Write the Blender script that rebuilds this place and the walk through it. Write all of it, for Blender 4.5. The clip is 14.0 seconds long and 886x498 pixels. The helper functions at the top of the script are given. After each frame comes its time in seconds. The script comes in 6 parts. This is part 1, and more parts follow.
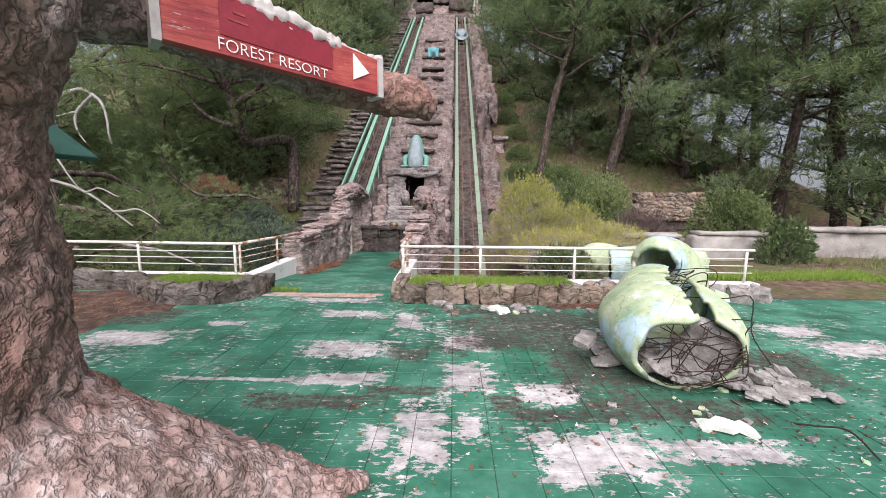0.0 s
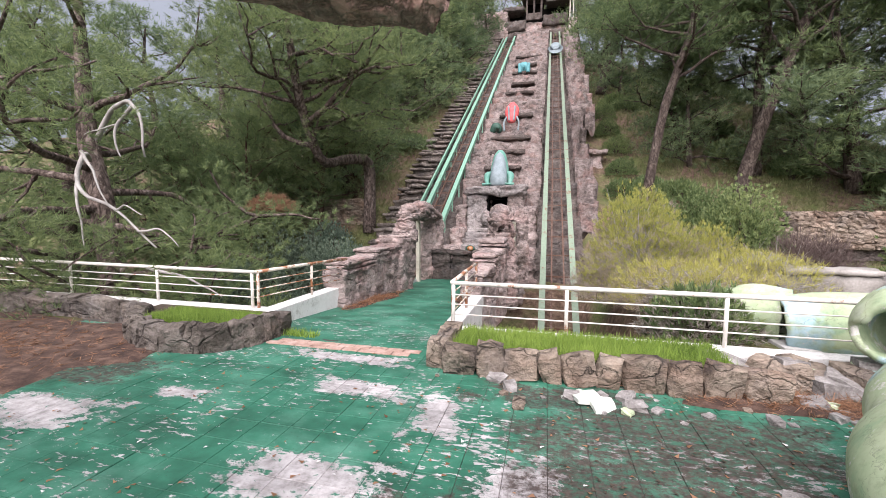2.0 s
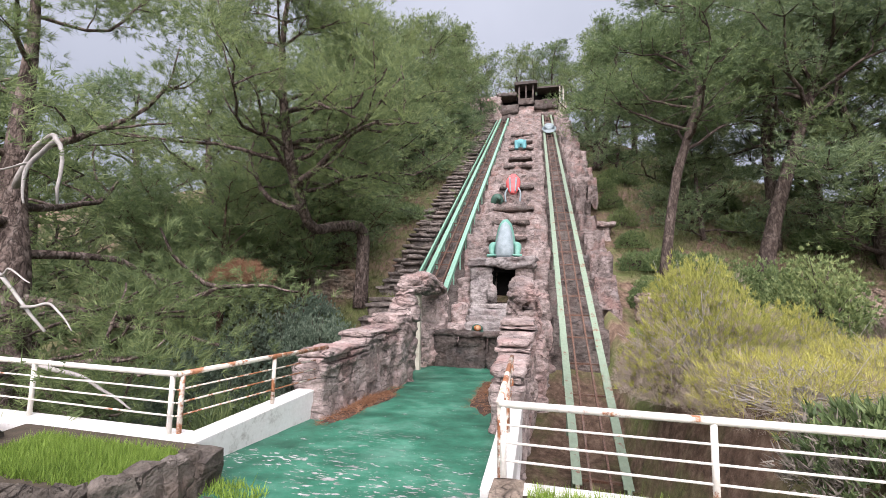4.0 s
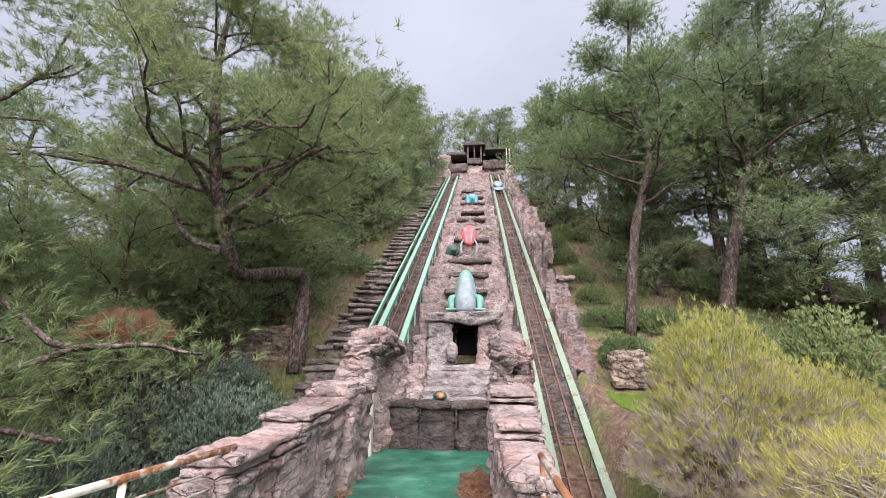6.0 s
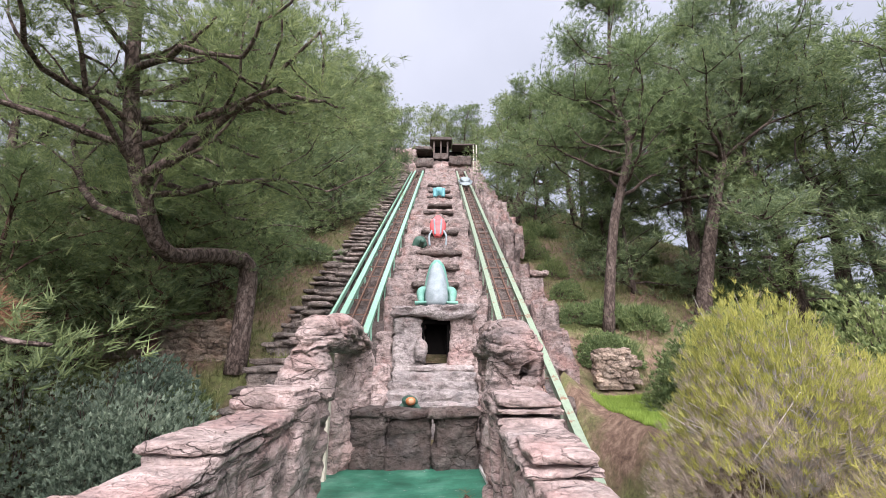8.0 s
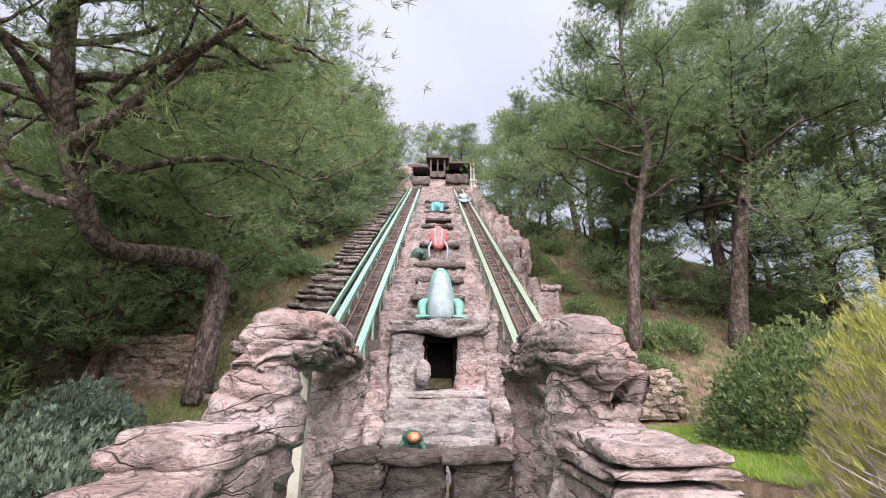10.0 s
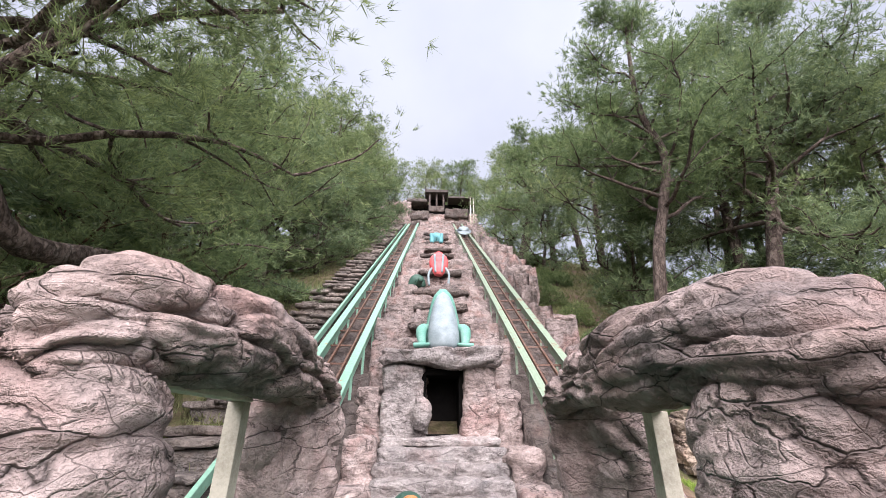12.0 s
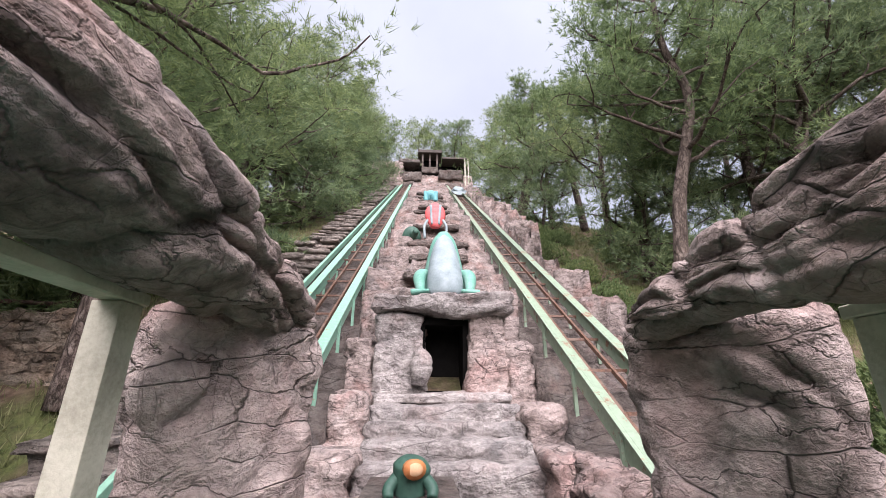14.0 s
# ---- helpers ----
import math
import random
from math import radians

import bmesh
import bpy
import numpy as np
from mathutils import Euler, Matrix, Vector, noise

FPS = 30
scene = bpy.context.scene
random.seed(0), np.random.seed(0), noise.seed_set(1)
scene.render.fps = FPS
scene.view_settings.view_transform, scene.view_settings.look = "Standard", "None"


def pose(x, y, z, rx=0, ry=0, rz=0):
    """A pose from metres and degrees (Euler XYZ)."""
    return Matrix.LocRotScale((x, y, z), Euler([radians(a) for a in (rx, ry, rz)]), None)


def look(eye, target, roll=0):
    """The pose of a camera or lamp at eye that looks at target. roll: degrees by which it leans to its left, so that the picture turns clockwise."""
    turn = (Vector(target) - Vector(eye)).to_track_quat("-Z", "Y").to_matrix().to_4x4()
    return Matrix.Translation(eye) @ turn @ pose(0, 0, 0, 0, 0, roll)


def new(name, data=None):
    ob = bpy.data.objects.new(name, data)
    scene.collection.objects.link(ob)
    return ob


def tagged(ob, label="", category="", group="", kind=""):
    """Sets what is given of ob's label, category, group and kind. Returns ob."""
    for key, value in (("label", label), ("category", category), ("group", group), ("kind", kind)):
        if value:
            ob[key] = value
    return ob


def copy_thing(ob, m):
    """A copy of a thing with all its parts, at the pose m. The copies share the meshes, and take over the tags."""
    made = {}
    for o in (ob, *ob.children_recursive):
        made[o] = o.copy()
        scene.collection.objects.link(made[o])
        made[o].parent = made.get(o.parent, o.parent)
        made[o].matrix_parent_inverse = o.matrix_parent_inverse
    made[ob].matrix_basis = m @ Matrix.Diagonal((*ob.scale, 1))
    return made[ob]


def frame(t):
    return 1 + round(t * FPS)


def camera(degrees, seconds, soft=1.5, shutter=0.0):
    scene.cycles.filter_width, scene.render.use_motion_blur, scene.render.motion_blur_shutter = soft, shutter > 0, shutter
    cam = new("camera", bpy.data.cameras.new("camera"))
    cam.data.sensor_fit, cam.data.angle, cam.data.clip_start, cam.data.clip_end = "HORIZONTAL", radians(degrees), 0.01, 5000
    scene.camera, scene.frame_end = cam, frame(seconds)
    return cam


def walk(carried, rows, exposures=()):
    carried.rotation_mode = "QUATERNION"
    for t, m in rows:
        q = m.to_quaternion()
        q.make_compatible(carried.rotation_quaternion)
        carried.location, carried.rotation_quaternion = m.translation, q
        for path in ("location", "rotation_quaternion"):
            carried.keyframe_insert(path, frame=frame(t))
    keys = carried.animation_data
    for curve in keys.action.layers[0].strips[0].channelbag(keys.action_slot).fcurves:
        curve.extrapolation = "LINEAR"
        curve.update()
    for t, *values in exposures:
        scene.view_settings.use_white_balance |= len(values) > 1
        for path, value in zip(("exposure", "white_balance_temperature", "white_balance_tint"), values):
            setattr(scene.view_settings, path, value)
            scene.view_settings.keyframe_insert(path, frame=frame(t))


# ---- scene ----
cam = camera(95.3, 14.0, 0.85)
METRES, EYE, TILT, LEAN, TURN = 13.373, 1.7, 0.0, 0.0, 1.5
ROWS = [
    (0.0, 0.0, 0.0, 0.0, 0.05, -7.9, -0.38),
    (0.5, 0.0141, 0.0371, -0.0031, 3.7, -7.01, -0.24),
    (1.0, 0.0214, 0.079, -0.005, 7.28, -6.16, -0.19),
    (1.5, 0.0216, 0.1203, -0.0054, 10.39, -5.5, -0.2),
    (2.0, 0.0212, 0.1613, -0.0069, 12.88, -4.8, -0.25),
    (4.5, -0.0584, 0.3312, -0.0082, 10.53, 8.91, -0.57),
    (5.0, -0.0735, 0.3626, -0.0079, 8.28, 11.57, -0.45),
    (5.5, -0.0878, 0.3955, -0.0085, 6.02, 13.15, -0.39),
    (6.0, -0.0955, 0.429, -0.0095, 3.82, 13.97, -0.36),
    (6.5, -0.1057, 0.4581, -0.0103, 1.62, 14.17, -0.39),
    (7.0, -0.1153, 0.4876, -0.0141, -0.18, 14.13, -0.43),
    (7.5, -0.1212, 0.5216, -0.0155, -1.31, 14.11, -0.43),
    (10.0, -0.147, 0.7047, -0.0249, -2.72, 17.66, -0.19),
    (10.5, -0.1466, 0.7395, -0.0258, -2.97, 20.43, -0.14),
    (11.0, -0.1474, 0.7726, -0.0257, -3.09, 22.84, -0.14),
    (11.5, -0.1463, 0.8068, -0.0272, -3.1, 23.94, -0.17),
    (12.0, -0.1509, 0.8426, -0.0322, -3.07, 23.51, -0.21),
    (12.5, -0.1549, 0.8752, -0.0372, -3.05, 22.17, -0.24),
    (13.0, -0.1571, 0.9062, -0.0394, -3.08, 20.78, -0.27),
    (13.5, -0.1607, 0.9352, -0.0426, -3.33, 19.85, -0.22),
    (14.0, -0.162, 0.9616, -0.0459, -4.38, 19.18, -0.14),
]
walk(cam, [(t, pose(0, 0, EYE, TILT, LEAN, TURN) @ pose(METRES * x, METRES * y, METRES * z, 90 + pitch, roll, yaw)) for t, x, y, z, yaw, pitch, roll in ROWS],
     [(0.0, 0.9, 6250, 23), (2.0, 1.2, 6250, 23), (4.5, 1.33, 6250, 24), (7.5, 1.5, 6250, 25), (11.0, 1.6, 6250, 24), (14.0, 1.6, 6250, 25)])

# ---- world and light: bright overcast sky ----
world = bpy.data.worlds.new("overcast_sky")
scene.world = world
world.use_nodes = True
wt = world.node_tree
wt.nodes.clear()
w_out = wt.nodes.new("ShaderNodeOutputWorld")
w_bg = wt.nodes.new("ShaderNodeBackground")
w_sky = wt.nodes.new("ShaderNodeTexSky")
w_sky.sky_type = "NISHITA"
w_sky.sun_disc = False
w_sky.sun_elevation = radians(47)
w_sky.sun_rotation = radians(177)
w_noise = wt.nodes.new("ShaderNodeTexNoise")
w_noise.inputs["Scale"].default_value = 2.2
w_noise.inputs["Detail"].default_value = 5
w_cloud = wt.nodes.new("ShaderNodeValToRGB")
w_cloud.color_ramp.elements[0].color = (2.6, 2.85, 2.95, 1)
w_cloud.color_ramp.elements[1].color = (3.1, 3.36, 3.45, 1)
w_cloud.color_ramp.elements[0].position = 0.35
w_cloud.color_ramp.elements[1].position = 0.65
w_mix = wt.nodes.new("ShaderNodeMixRGB")
w_mix.inputs[0].default_value = 0.88
wt.links.new(w_noise.outputs["Fac"], w_cloud.inputs[0])
wt.links.new(w_sky.outputs[0], w_mix.inputs[1])
wt.links.new(w_cloud.outputs[0], w_mix.inputs[2])
w_co = wt.nodes.new("ShaderNodeTexCoord")
w_sep = wt.nodes.new("ShaderNodeSeparateXYZ")
w_dome = wt.nodes.new("ShaderNodeMapRange")  # overcast dome: three times brighter overhead than at the horizon
w_dome.inputs["From Min"].default_value, w_dome.inputs["From Max"].default_value = 0.0, 1.0
w_dome.inputs["To Min"].default_value, w_dome.inputs["To Max"].default_value = 0.57, 1.04
w_mul = wt.nodes.new("ShaderNodeVectorMath")
w_mul.operation = "SCALE"
wt.links.new(w_co.outputs["Generated"], w_sep.inputs[0])
wt.links.new(w_sep.outputs[2], w_dome.inputs["Value"])
wt.links.new(w_mix.outputs[0], w_mul.inputs[0])
wt.links.new(w_dome.outputs[0], w_mul.inputs["Scale"])
wt.links.new(w_mul.outputs[0], w_bg.inputs[0])
w_bg.inputs[1].default_value = 0.11
wt.links.new(w_bg.outputs[0], w_out.inputs[0])

sun = new("sun", bpy.data.lights.new("sun", "SUN"))
sun.data.energy = 3.9
sun.data.angle = radians(75)
sun.data.color = (1.0, 0.96, 0.9)
sun.matrix_world = look((1, -16, 23.5), (0, 6, 0))


# ---- node helpers ----
class Shader:
    """A node material under construction; positions are world metres."""

    def __init__(self, name, rough=0.85, metal=0.0, spec=0.3):
        self.mat = bpy.data.materials.new(name)
        self.mat.use_nodes = True
        self.t = self.mat.node_tree
        self.bsdf = self.t.nodes["Principled BSDF"]
        self.bsdf.inputs["Roughness"].default_value = rough
        self.bsdf.inputs["Metallic"].default_value = metal
        self.bsdf.inputs["Specular IOR Level"].default_value = spec
        self.geo = self.t.nodes.new("ShaderNodeNewGeometry")
        self.pos = self.geo.outputs["Position"]

    def link(self, a, b):
        self.t.links.new(a, b)

    def node(self, kind):
        return self.t.nodes.new(kind)

    def put(self, socket, value):
        if isinstance(value, (int, float)):
            socket.default_value = value
        elif isinstance(value, (tuple, list)):
            socket.default_value = (*value, 1) if len(value) == 3 and len(socket.default_value) == 4 else value
        else:
            self.link(value, socket)

    def scaled(self, s, offset=(0, 0, 0)):
        n = self.node("ShaderNodeMapping")
        n.inputs["Scale"].default_value = s if isinstance(s, tuple) else (s, s, s)
        n.inputs["Location"].default_value = offset
        self.link(self.pos, n.inputs[0])
        return n.outputs[0]

    def noise(self, scale, detail=4, rough=0.55, offset=(0, 0, 0), dist=0.0):
        n = self.node("ShaderNodeTexNoise")
        n.inputs["Scale"].default_value = 1
        n.inputs["Detail"].default_value = detail
        n.inputs["Roughness"].default_value = rough
        n.inputs["Distortion"].default_value = dist
        self.link(self.scaled(scale, offset), n.inputs["Vector"])
        return n.outputs["Fac"]

    def voronoi(self, scale, feature="DISTANCE_TO_EDGE", warp=None):
        n = self.node("ShaderNodeTexVoronoi")
        n.feature = feature
        n.inputs["Scale"].default_value = 1
        v = self.scaled(scale)
        if warp is not None:
            add = self.node("ShaderNodeVectorMath")
            self.link(v, add.inputs[0])
            self.link(warp, add.inputs[1])
            v = add.outputs[0]
        self.link(v, n.inputs["Vector"])
        return n.outputs["Distance"] if feature != "F1" else n.outputs["Color"]

    def ramp(self, fac, stops):
        n = self.node("ShaderNodeValToRGB")
        els = n.color_ramp.elements
        while len(els) < len(stops):
            els.new(0.5)
        for e, (p, c) in zip(els, stops):
            e.position = p
            e.color = (*c, 1) if isinstance(c, (tuple, list)) else (c, c, c, 1)
        self.link(fac, n.inputs[0])
        return n.outputs[0]

    def mix(self, fac, a, b, mode="MIX"):
        n = self.node("ShaderNodeMixRGB")
        n.blend_type = mode
        self.put(n.inputs[0], fac)
        self.put(n.inputs[1], a)
        self.put(n.inputs[2], b)
        return n.outputs[0]

    def math(self, op, a, b=0.0, clamp=False):
        n = self.node("ShaderNodeMath")
        n.operation = op
        n.use_clamp = clamp
        self.put(n.inputs[0], a)
        self.put(n.inputs[1], b)
        return n.outputs[0]

    def axis(self, k):
        n = self.node("ShaderNodeSeparateXYZ")
        self.link(self.pos, n.inputs[0])
        return n.outputs[k]

    def bump(self, height, strength=0.4, distance=0.02):
        n = self.node("ShaderNodeBump")
        n.inputs["Strength"].default_value = strength
        n.inputs["Distance"].default_value = distance
        self.link(height, n.inputs["Height"])
        self.link(n.outputs[0], self.bsdf.inputs["Normal"])

    def colour(self, c):
        self.put(self.bsdf.inputs["Base Color"], c)
        return self.mat

    def rough(self, value):
        self.put(self.bsdf.inputs["Roughness"], value)


def grained(name, stops, scale=3.0, fine=40.0, rough=0.85, bump=0.35, spec=0.3, metal=0.0, dist=0.01, island=0.0):
    """Two-scale mottled colour with grain."""
    s = Shader(name, rough, metal, spec)
    big = s.noise(scale, 5, 0.6)
    small = s.noise(fine, 4, 0.6, (3, 7, 1))
    f = s.math("ADD", s.math("MULTIPLY", big, 0.7), s.math("MULTIPLY", small, 0.3))
    c = s.ramp(f, stops)
    if island:
        r = s.geo.outputs["Random Per Island"]
        c = s.mix(1.0, c, s.ramp(r, [(0, 1 - island), (1, 1 + island)]), "MULTIPLY")
    s.bump(small, bump, dist)
    return s.colour(c)


def rock_material(name, light, mid, dark, pink=(0.36, 0.2, 0.17), pink_amount=0.5, layer=7.0, seams=0.95):
    """Moulded concrete rock: washed colour, dark seams and soot, fine grit."""
    s = Shader(name, 0.9, 0, 0.2)
    base = s.ramp(s.noise(2.3, 8, 0.62), [(0.28, dark), (0.45, mid), (0.66, light)])
    tint = s.ramp(s.noise(1.1, 4, 0.6, (11, 3, 5)), [(0.5, 0.0), (0.68, pink_amount)])
    base = s.mix(tint, base, pink)
    tint2 = s.ramp(s.noise(1.4, 4, 0.6, (31, 13, 2)), [(0.55, 0.0), (0.72, 0.45)])
    base = s.mix(tint2, base, (0.17, 0.18, 0.19))
    bend = s.math("MULTIPLY", s.noise(1.9, 6, 0.55, (4, 2, 9)), 1.5)
    plate = s.voronoi((1.5, 1.5, layer * 0.8), warp=bend)
    chip = s.voronoi((4.2, 4.2, layer * 1.7), warp=bend)
    r2 = s.math("ABSOLUTE", s.math("SUBTRACT", s.noise((2.6, 2.6, 2.0), 3, 0.5, (8, 1, 7), 0.9), 0.5))
    cut = s.math("MAXIMUM", s.ramp(plate, [(0.0, 0.75), (0.01, 0.45), (0.026, 0.0)]), s.ramp(chip, [(0.0, 0.2), (0.008, 0.08), (0.016, 0.0)]))
    seam = s.math("MAXIMUM", cut, s.ramp(r2, [(0.0, 0.3), (0.004, 0.1), (0.008, 0.0)]))
    gate = s.ramp(s.noise(1.7, 3, 0.5, (5, 9, 2)), [(0.36, 0.15), (0.54, 1.0)])
    seam = s.math("MULTIPLY", s.math("MULTIPLY", seam, gate), seams)
    base = s.mix(seam, base, (0.035, 0.03, 0.028))
    stain = s.noise((6.5, 6.5, 9.0), 6, 0.68, (3, 3, 8))
    base = s.mix(0.5, base, s.ramp(stain, [(0.3, 0.45), (0.5, 0.95), (0.7, 1.25)]), "MULTIPLY")
    info = s.node("ShaderNodeObjectInfo")
    base = s.mix(1.0, base, s.ramp(info.outputs["Random"], [(0.0, (0.78, 0.76, 0.74)), (1.0, (1.18, 1.15, 1.12))]), "MULTIPLY")
    mottle = s.noise((13, 13, 16), 5, 0.62, (6, 2, 4))
    base = s.mix(0.4, base, s.ramp(mottle, [(0.34, 0.5), (0.5, 1.0), (0.68, 1.2)]), "MULTIPLY")
    grit = s.noise(26, 6, 0.7)
    lump = s.voronoi((7.0, 7.0, 10.0), "SMOOTH_F1", bend)
    soot = s.ramp(s.noise((1.7, 1.7, 2.6), 8, 0.7, (17, 5, 9)), [(0.55, 0.0), (0.68, 0.7)])
    base = s.mix(soot, base, (0.06, 0.052, 0.048))
    base = s.mix(0.45, base, s.ramp(grit, [(0.3, 0.55), (0.7, 1.25)]), "MULTIPLY")
    h = s.math("SUBTRACT", s.math("MULTIPLY", grit, 0.5), s.math("MULTIPLY", seam, 1.0))
    h = s.math("ADD", h, s.math("ADD", s.math("MULTIPLY", stain, 1.8), s.math("MULTIPLY", mottle, 1.1)))
    h = s.math("SUBTRACT", h, s.math("MULTIPLY", lump, 1.3))
    s.bump(h, 1.0, 0.06)
    return s.colour(base)


rock_pink = rock_material("pink_washed_rock", (0.53, 0.455, 0.43), (0.4, 0.33, 0.308), (0.16, 0.13, 0.118), (0.45, 0.275, 0.25), 0.6)
rock_grey = rock_material("grey_carved_rock", (0.5, 0.475, 0.46), (0.36, 0.335, 0.325), (0.15, 0.14, 0.135), (0.42, 0.3, 0.28), 0.45, 5.0, 0.6)
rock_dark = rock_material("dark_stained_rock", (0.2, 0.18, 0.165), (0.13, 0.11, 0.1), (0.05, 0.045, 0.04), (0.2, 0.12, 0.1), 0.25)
slate = rock_material("weathered_slate", (0.36, 0.32, 0.29), (0.22, 0.195, 0.175), (0.08, 0.07, 0.063), (0.3, 0.23, 0.19), 0.3, 9.0)
rock_sooty = rock_material("soot_stained_rock", (0.56, 0.475, 0.45), (0.4, 0.325, 0.3), (0.12, 0.1, 0.09), (0.46, 0.29, 0.26), 0.55, 8.0)
stone_warm = rock_material("warm_field_stone", (0.42, 0.36, 0.29), (0.29, 0.235, 0.185), (0.12, 0.1, 0.085), (0.33, 0.2, 0.14), 0.5, 3.0)
stone_mossy = rock_material("mossy_dark_stone", (0.3, 0.27, 0.24), (0.16, 0.14, 0.12), (0.06, 0.055, 0.045), (0.2, 0.13, 0.1), 0.4, 3.0)
rock_terrace = rock_material("weathered_terrace_rock", (0.42, 0.36, 0.34), (0.24, 0.2, 0.185), (0.07, 0.06, 0.055))
concrete = grained("old_concrete", [(0.3, (0.25, 0.24, 0.22)), (0.5, (0.42, 0.41, 0.39)), (0.7, (0.55, 0.54, 0.52))], 2.2, 34)
wall_cement = grained("weathered_wall_cement", [(0.3, (0.12, 0.11, 0.095)), (0.5, (0.27, 0.255, 0.23)), (0.7, (0.4, 0.38, 0.35))], 1.6, 24)
# near-black base colour: the shade of deep interiors is put into it
shade_black = grained("painted_inner_shade", [(0.3, (0.003, 0.003, 0.003)), (0.7, (0.012, 0.011, 0.01))], 3, 20, 0.95, 0.3, 0.05)


def bark_material(name, light, mid, dark, stretch=0.28, size=9.0, red=None, deep=0.9):
    s = Shader(name, 0.92, 0, 0.15)
    g1 = s.math("ABSOLUTE", s.math("SUBTRACT", s.noise((size * 0.75, size * 0.75, size * stretch), 4, 0.55, (1, 4, 2), 0.25), 0.5))
    g2 = s.math("ABSOLUTE", s.math("SUBTRACT", s.noise((size * 1.3, size * 1.3, size * 0.9), 3, 0.55, (6, 4, 2), 0.2), 0.5))
    groove = s.math("MAXIMUM", s.ramp(g1, [(0.0, deep), (0.03, deep * 0.6), (0.08, 0.0)]), s.ramp(g2, [(0.0, deep * 0.7), (0.025, deep * 0.3), (0.05, 0.0)]))
    c = s.ramp(s.noise((size * 0.8, size * 0.8, size * 0.4), 7, 0.65), [(0.3, dark), (0.5, mid), (0.68, light)])
    if red:
        c = s.mix(s.ramp(s.noise(0.9, 3, 0.6, (4, 1, 8)), [(0.42, 0.0), (0.62, 0.8)]), c, red)
    c = s.mix(groove, c, (0.03, 0.022, 0.018))
    h = s.math("SUBTRACT", s.math("MULTIPLY", s.noise(size * 5, 4, 0.7), 0.4), groove)
    s.bump(h, 0.8, 0.03)
    return s.colour(c)


bark_pine = bark_material("pine_bark", (0.2, 0.165, 0.14), (0.115, 0.09, 0.075), (0.045, 0.035, 0.03), 0.3, 7.0)
bark_red = bark_material("reddish_pine_bark", (0.2, 0.125, 0.095), (0.13, 0.075, 0.058), (0.05, 0.032, 0.026), 0.35, 7.0)
bark_old = bark_material("grey_brown_pine_bark", (0.3, 0.25, 0.22), (0.17, 0.13, 0.11), (0.06, 0.046, 0.04), 0.35, 8.0)
bark_model = bark_material("painted_concrete_bark", (0.52, 0.44, 0.41), (0.34, 0.25, 0.22), (0.15, 0.105, 0.088), 0.6, 10.0, (0.33, 0.185, 0.145), 0.6)
dead_wood = grained("bleached_dead_wood", [(0.3, (0.2, 0.185, 0.17)), (0.7, (0.46, 0.44, 0.41))], 4, 40)


def leaf_material(name, dark, mid, light, patch=0.9, trans=0.25):
    """Foliage: colour shifts by clump and by blade."""
    s = Shader(name, 0.6, 0, 0.25)
    clump = s.noise(patch, 3, 0.5)
    blade = s.geo.outputs["Random Per Island"]
    f = s.math("ADD", s.math("MULTIPLY", clump, 0.62), s.math("MULTIPLY", blade, 0.38))
    c = s.ramp(f, [(0.25, dark), (0.5, mid), (0.75, light)])
    info = s.node("ShaderNodeObjectInfo")
    c = s.mix(1.0, c, s.ramp(info.outputs["Random"], [(0, (0.85, 0.9, 0.85)), (1, (1.15, 1.1, 1.0))]), "MULTIPLY")
    s.colour(c)
    tl = s.node("ShaderNodeBsdfTranslucent")
    s.link(c, tl.inputs[0])
    m = s.node("ShaderNodeMixShader")
    m.inputs[0].default_value = trans
    s.link(s.bsdf.outputs[0], m.inputs[1])
    s.link(tl.outputs[0], m.inputs[2])
    s.link(m.outputs[0], s.t.nodes["Material Output"].inputs[0])
    return s.mat


needle_green = leaf_material("pine_needles", (0.075, 0.11, 0.058), (0.165, 0.225, 0.105), (0.3, 0.37, 0.17), 0.9, 0.5)
needle_dark = leaf_material("shaded_pine_needles", (0.075, 0.115, 0.068), (0.155, 0.215, 0.115), (0.27, 0.34, 0.18), 0.9, 0.45)
needle_brown = leaf_material("dead_brown_needles", (0.14, 0.07, 0.04), (0.27, 0.14, 0.085), (0.38, 0.22, 0.14))
leaf_olive = leaf_material("olive_shrub_leaves", (0.07, 0.11, 0.05), (0.15, 0.21, 0.09), (0.27, 0.33, 0.15), 0.9, 0.35)
leaf_blue = leaf_material("blue_green_shrub_leaves", (0.075, 0.11, 0.088), (0.16, 0.22, 0.17), (0.28, 0.35, 0.27), 0.9, 0.35)
leaf_yellow = leaf_material("yellow_green_broom", (0.22, 0.23, 0.07), (0.42, 0.42, 0.12), (0.6, 0.56, 0.17), 0.9, 0.4)
leaf_dry = leaf_material("dry_grey_twig_tips", (0.2, 0.17, 0.15), (0.35, 0.3, 0.265), (0.48, 0.42, 0.37), 0.9, 0.35)
leaf_purple = leaf_material("purplish_bare_shrub", (0.09, 0.06, 0.055), (0.15, 0.105, 0.1), (0.2, 0.15, 0.14))
grass_green = leaf_material("bright_grass", (0.09, 0.15, 0.03), (0.19, 0.3, 0.055), (0.32, 0.44, 0.1))
grass_dull = leaf_material("dull_undergrowth", (0.09, 0.105, 0.05), (0.18, 0.2, 0.095), (0.29, 0.29, 0.16), 0.9, 0.4)


# ---- mesh helpers ----
def link_mesh(name, me, material, parent=None, label=""):
    ob = new(name, me)
    me.materials.append(material)
    if parent is not None:
        ob.parent = parent
    if label:
        ob["label"] = label
    return ob


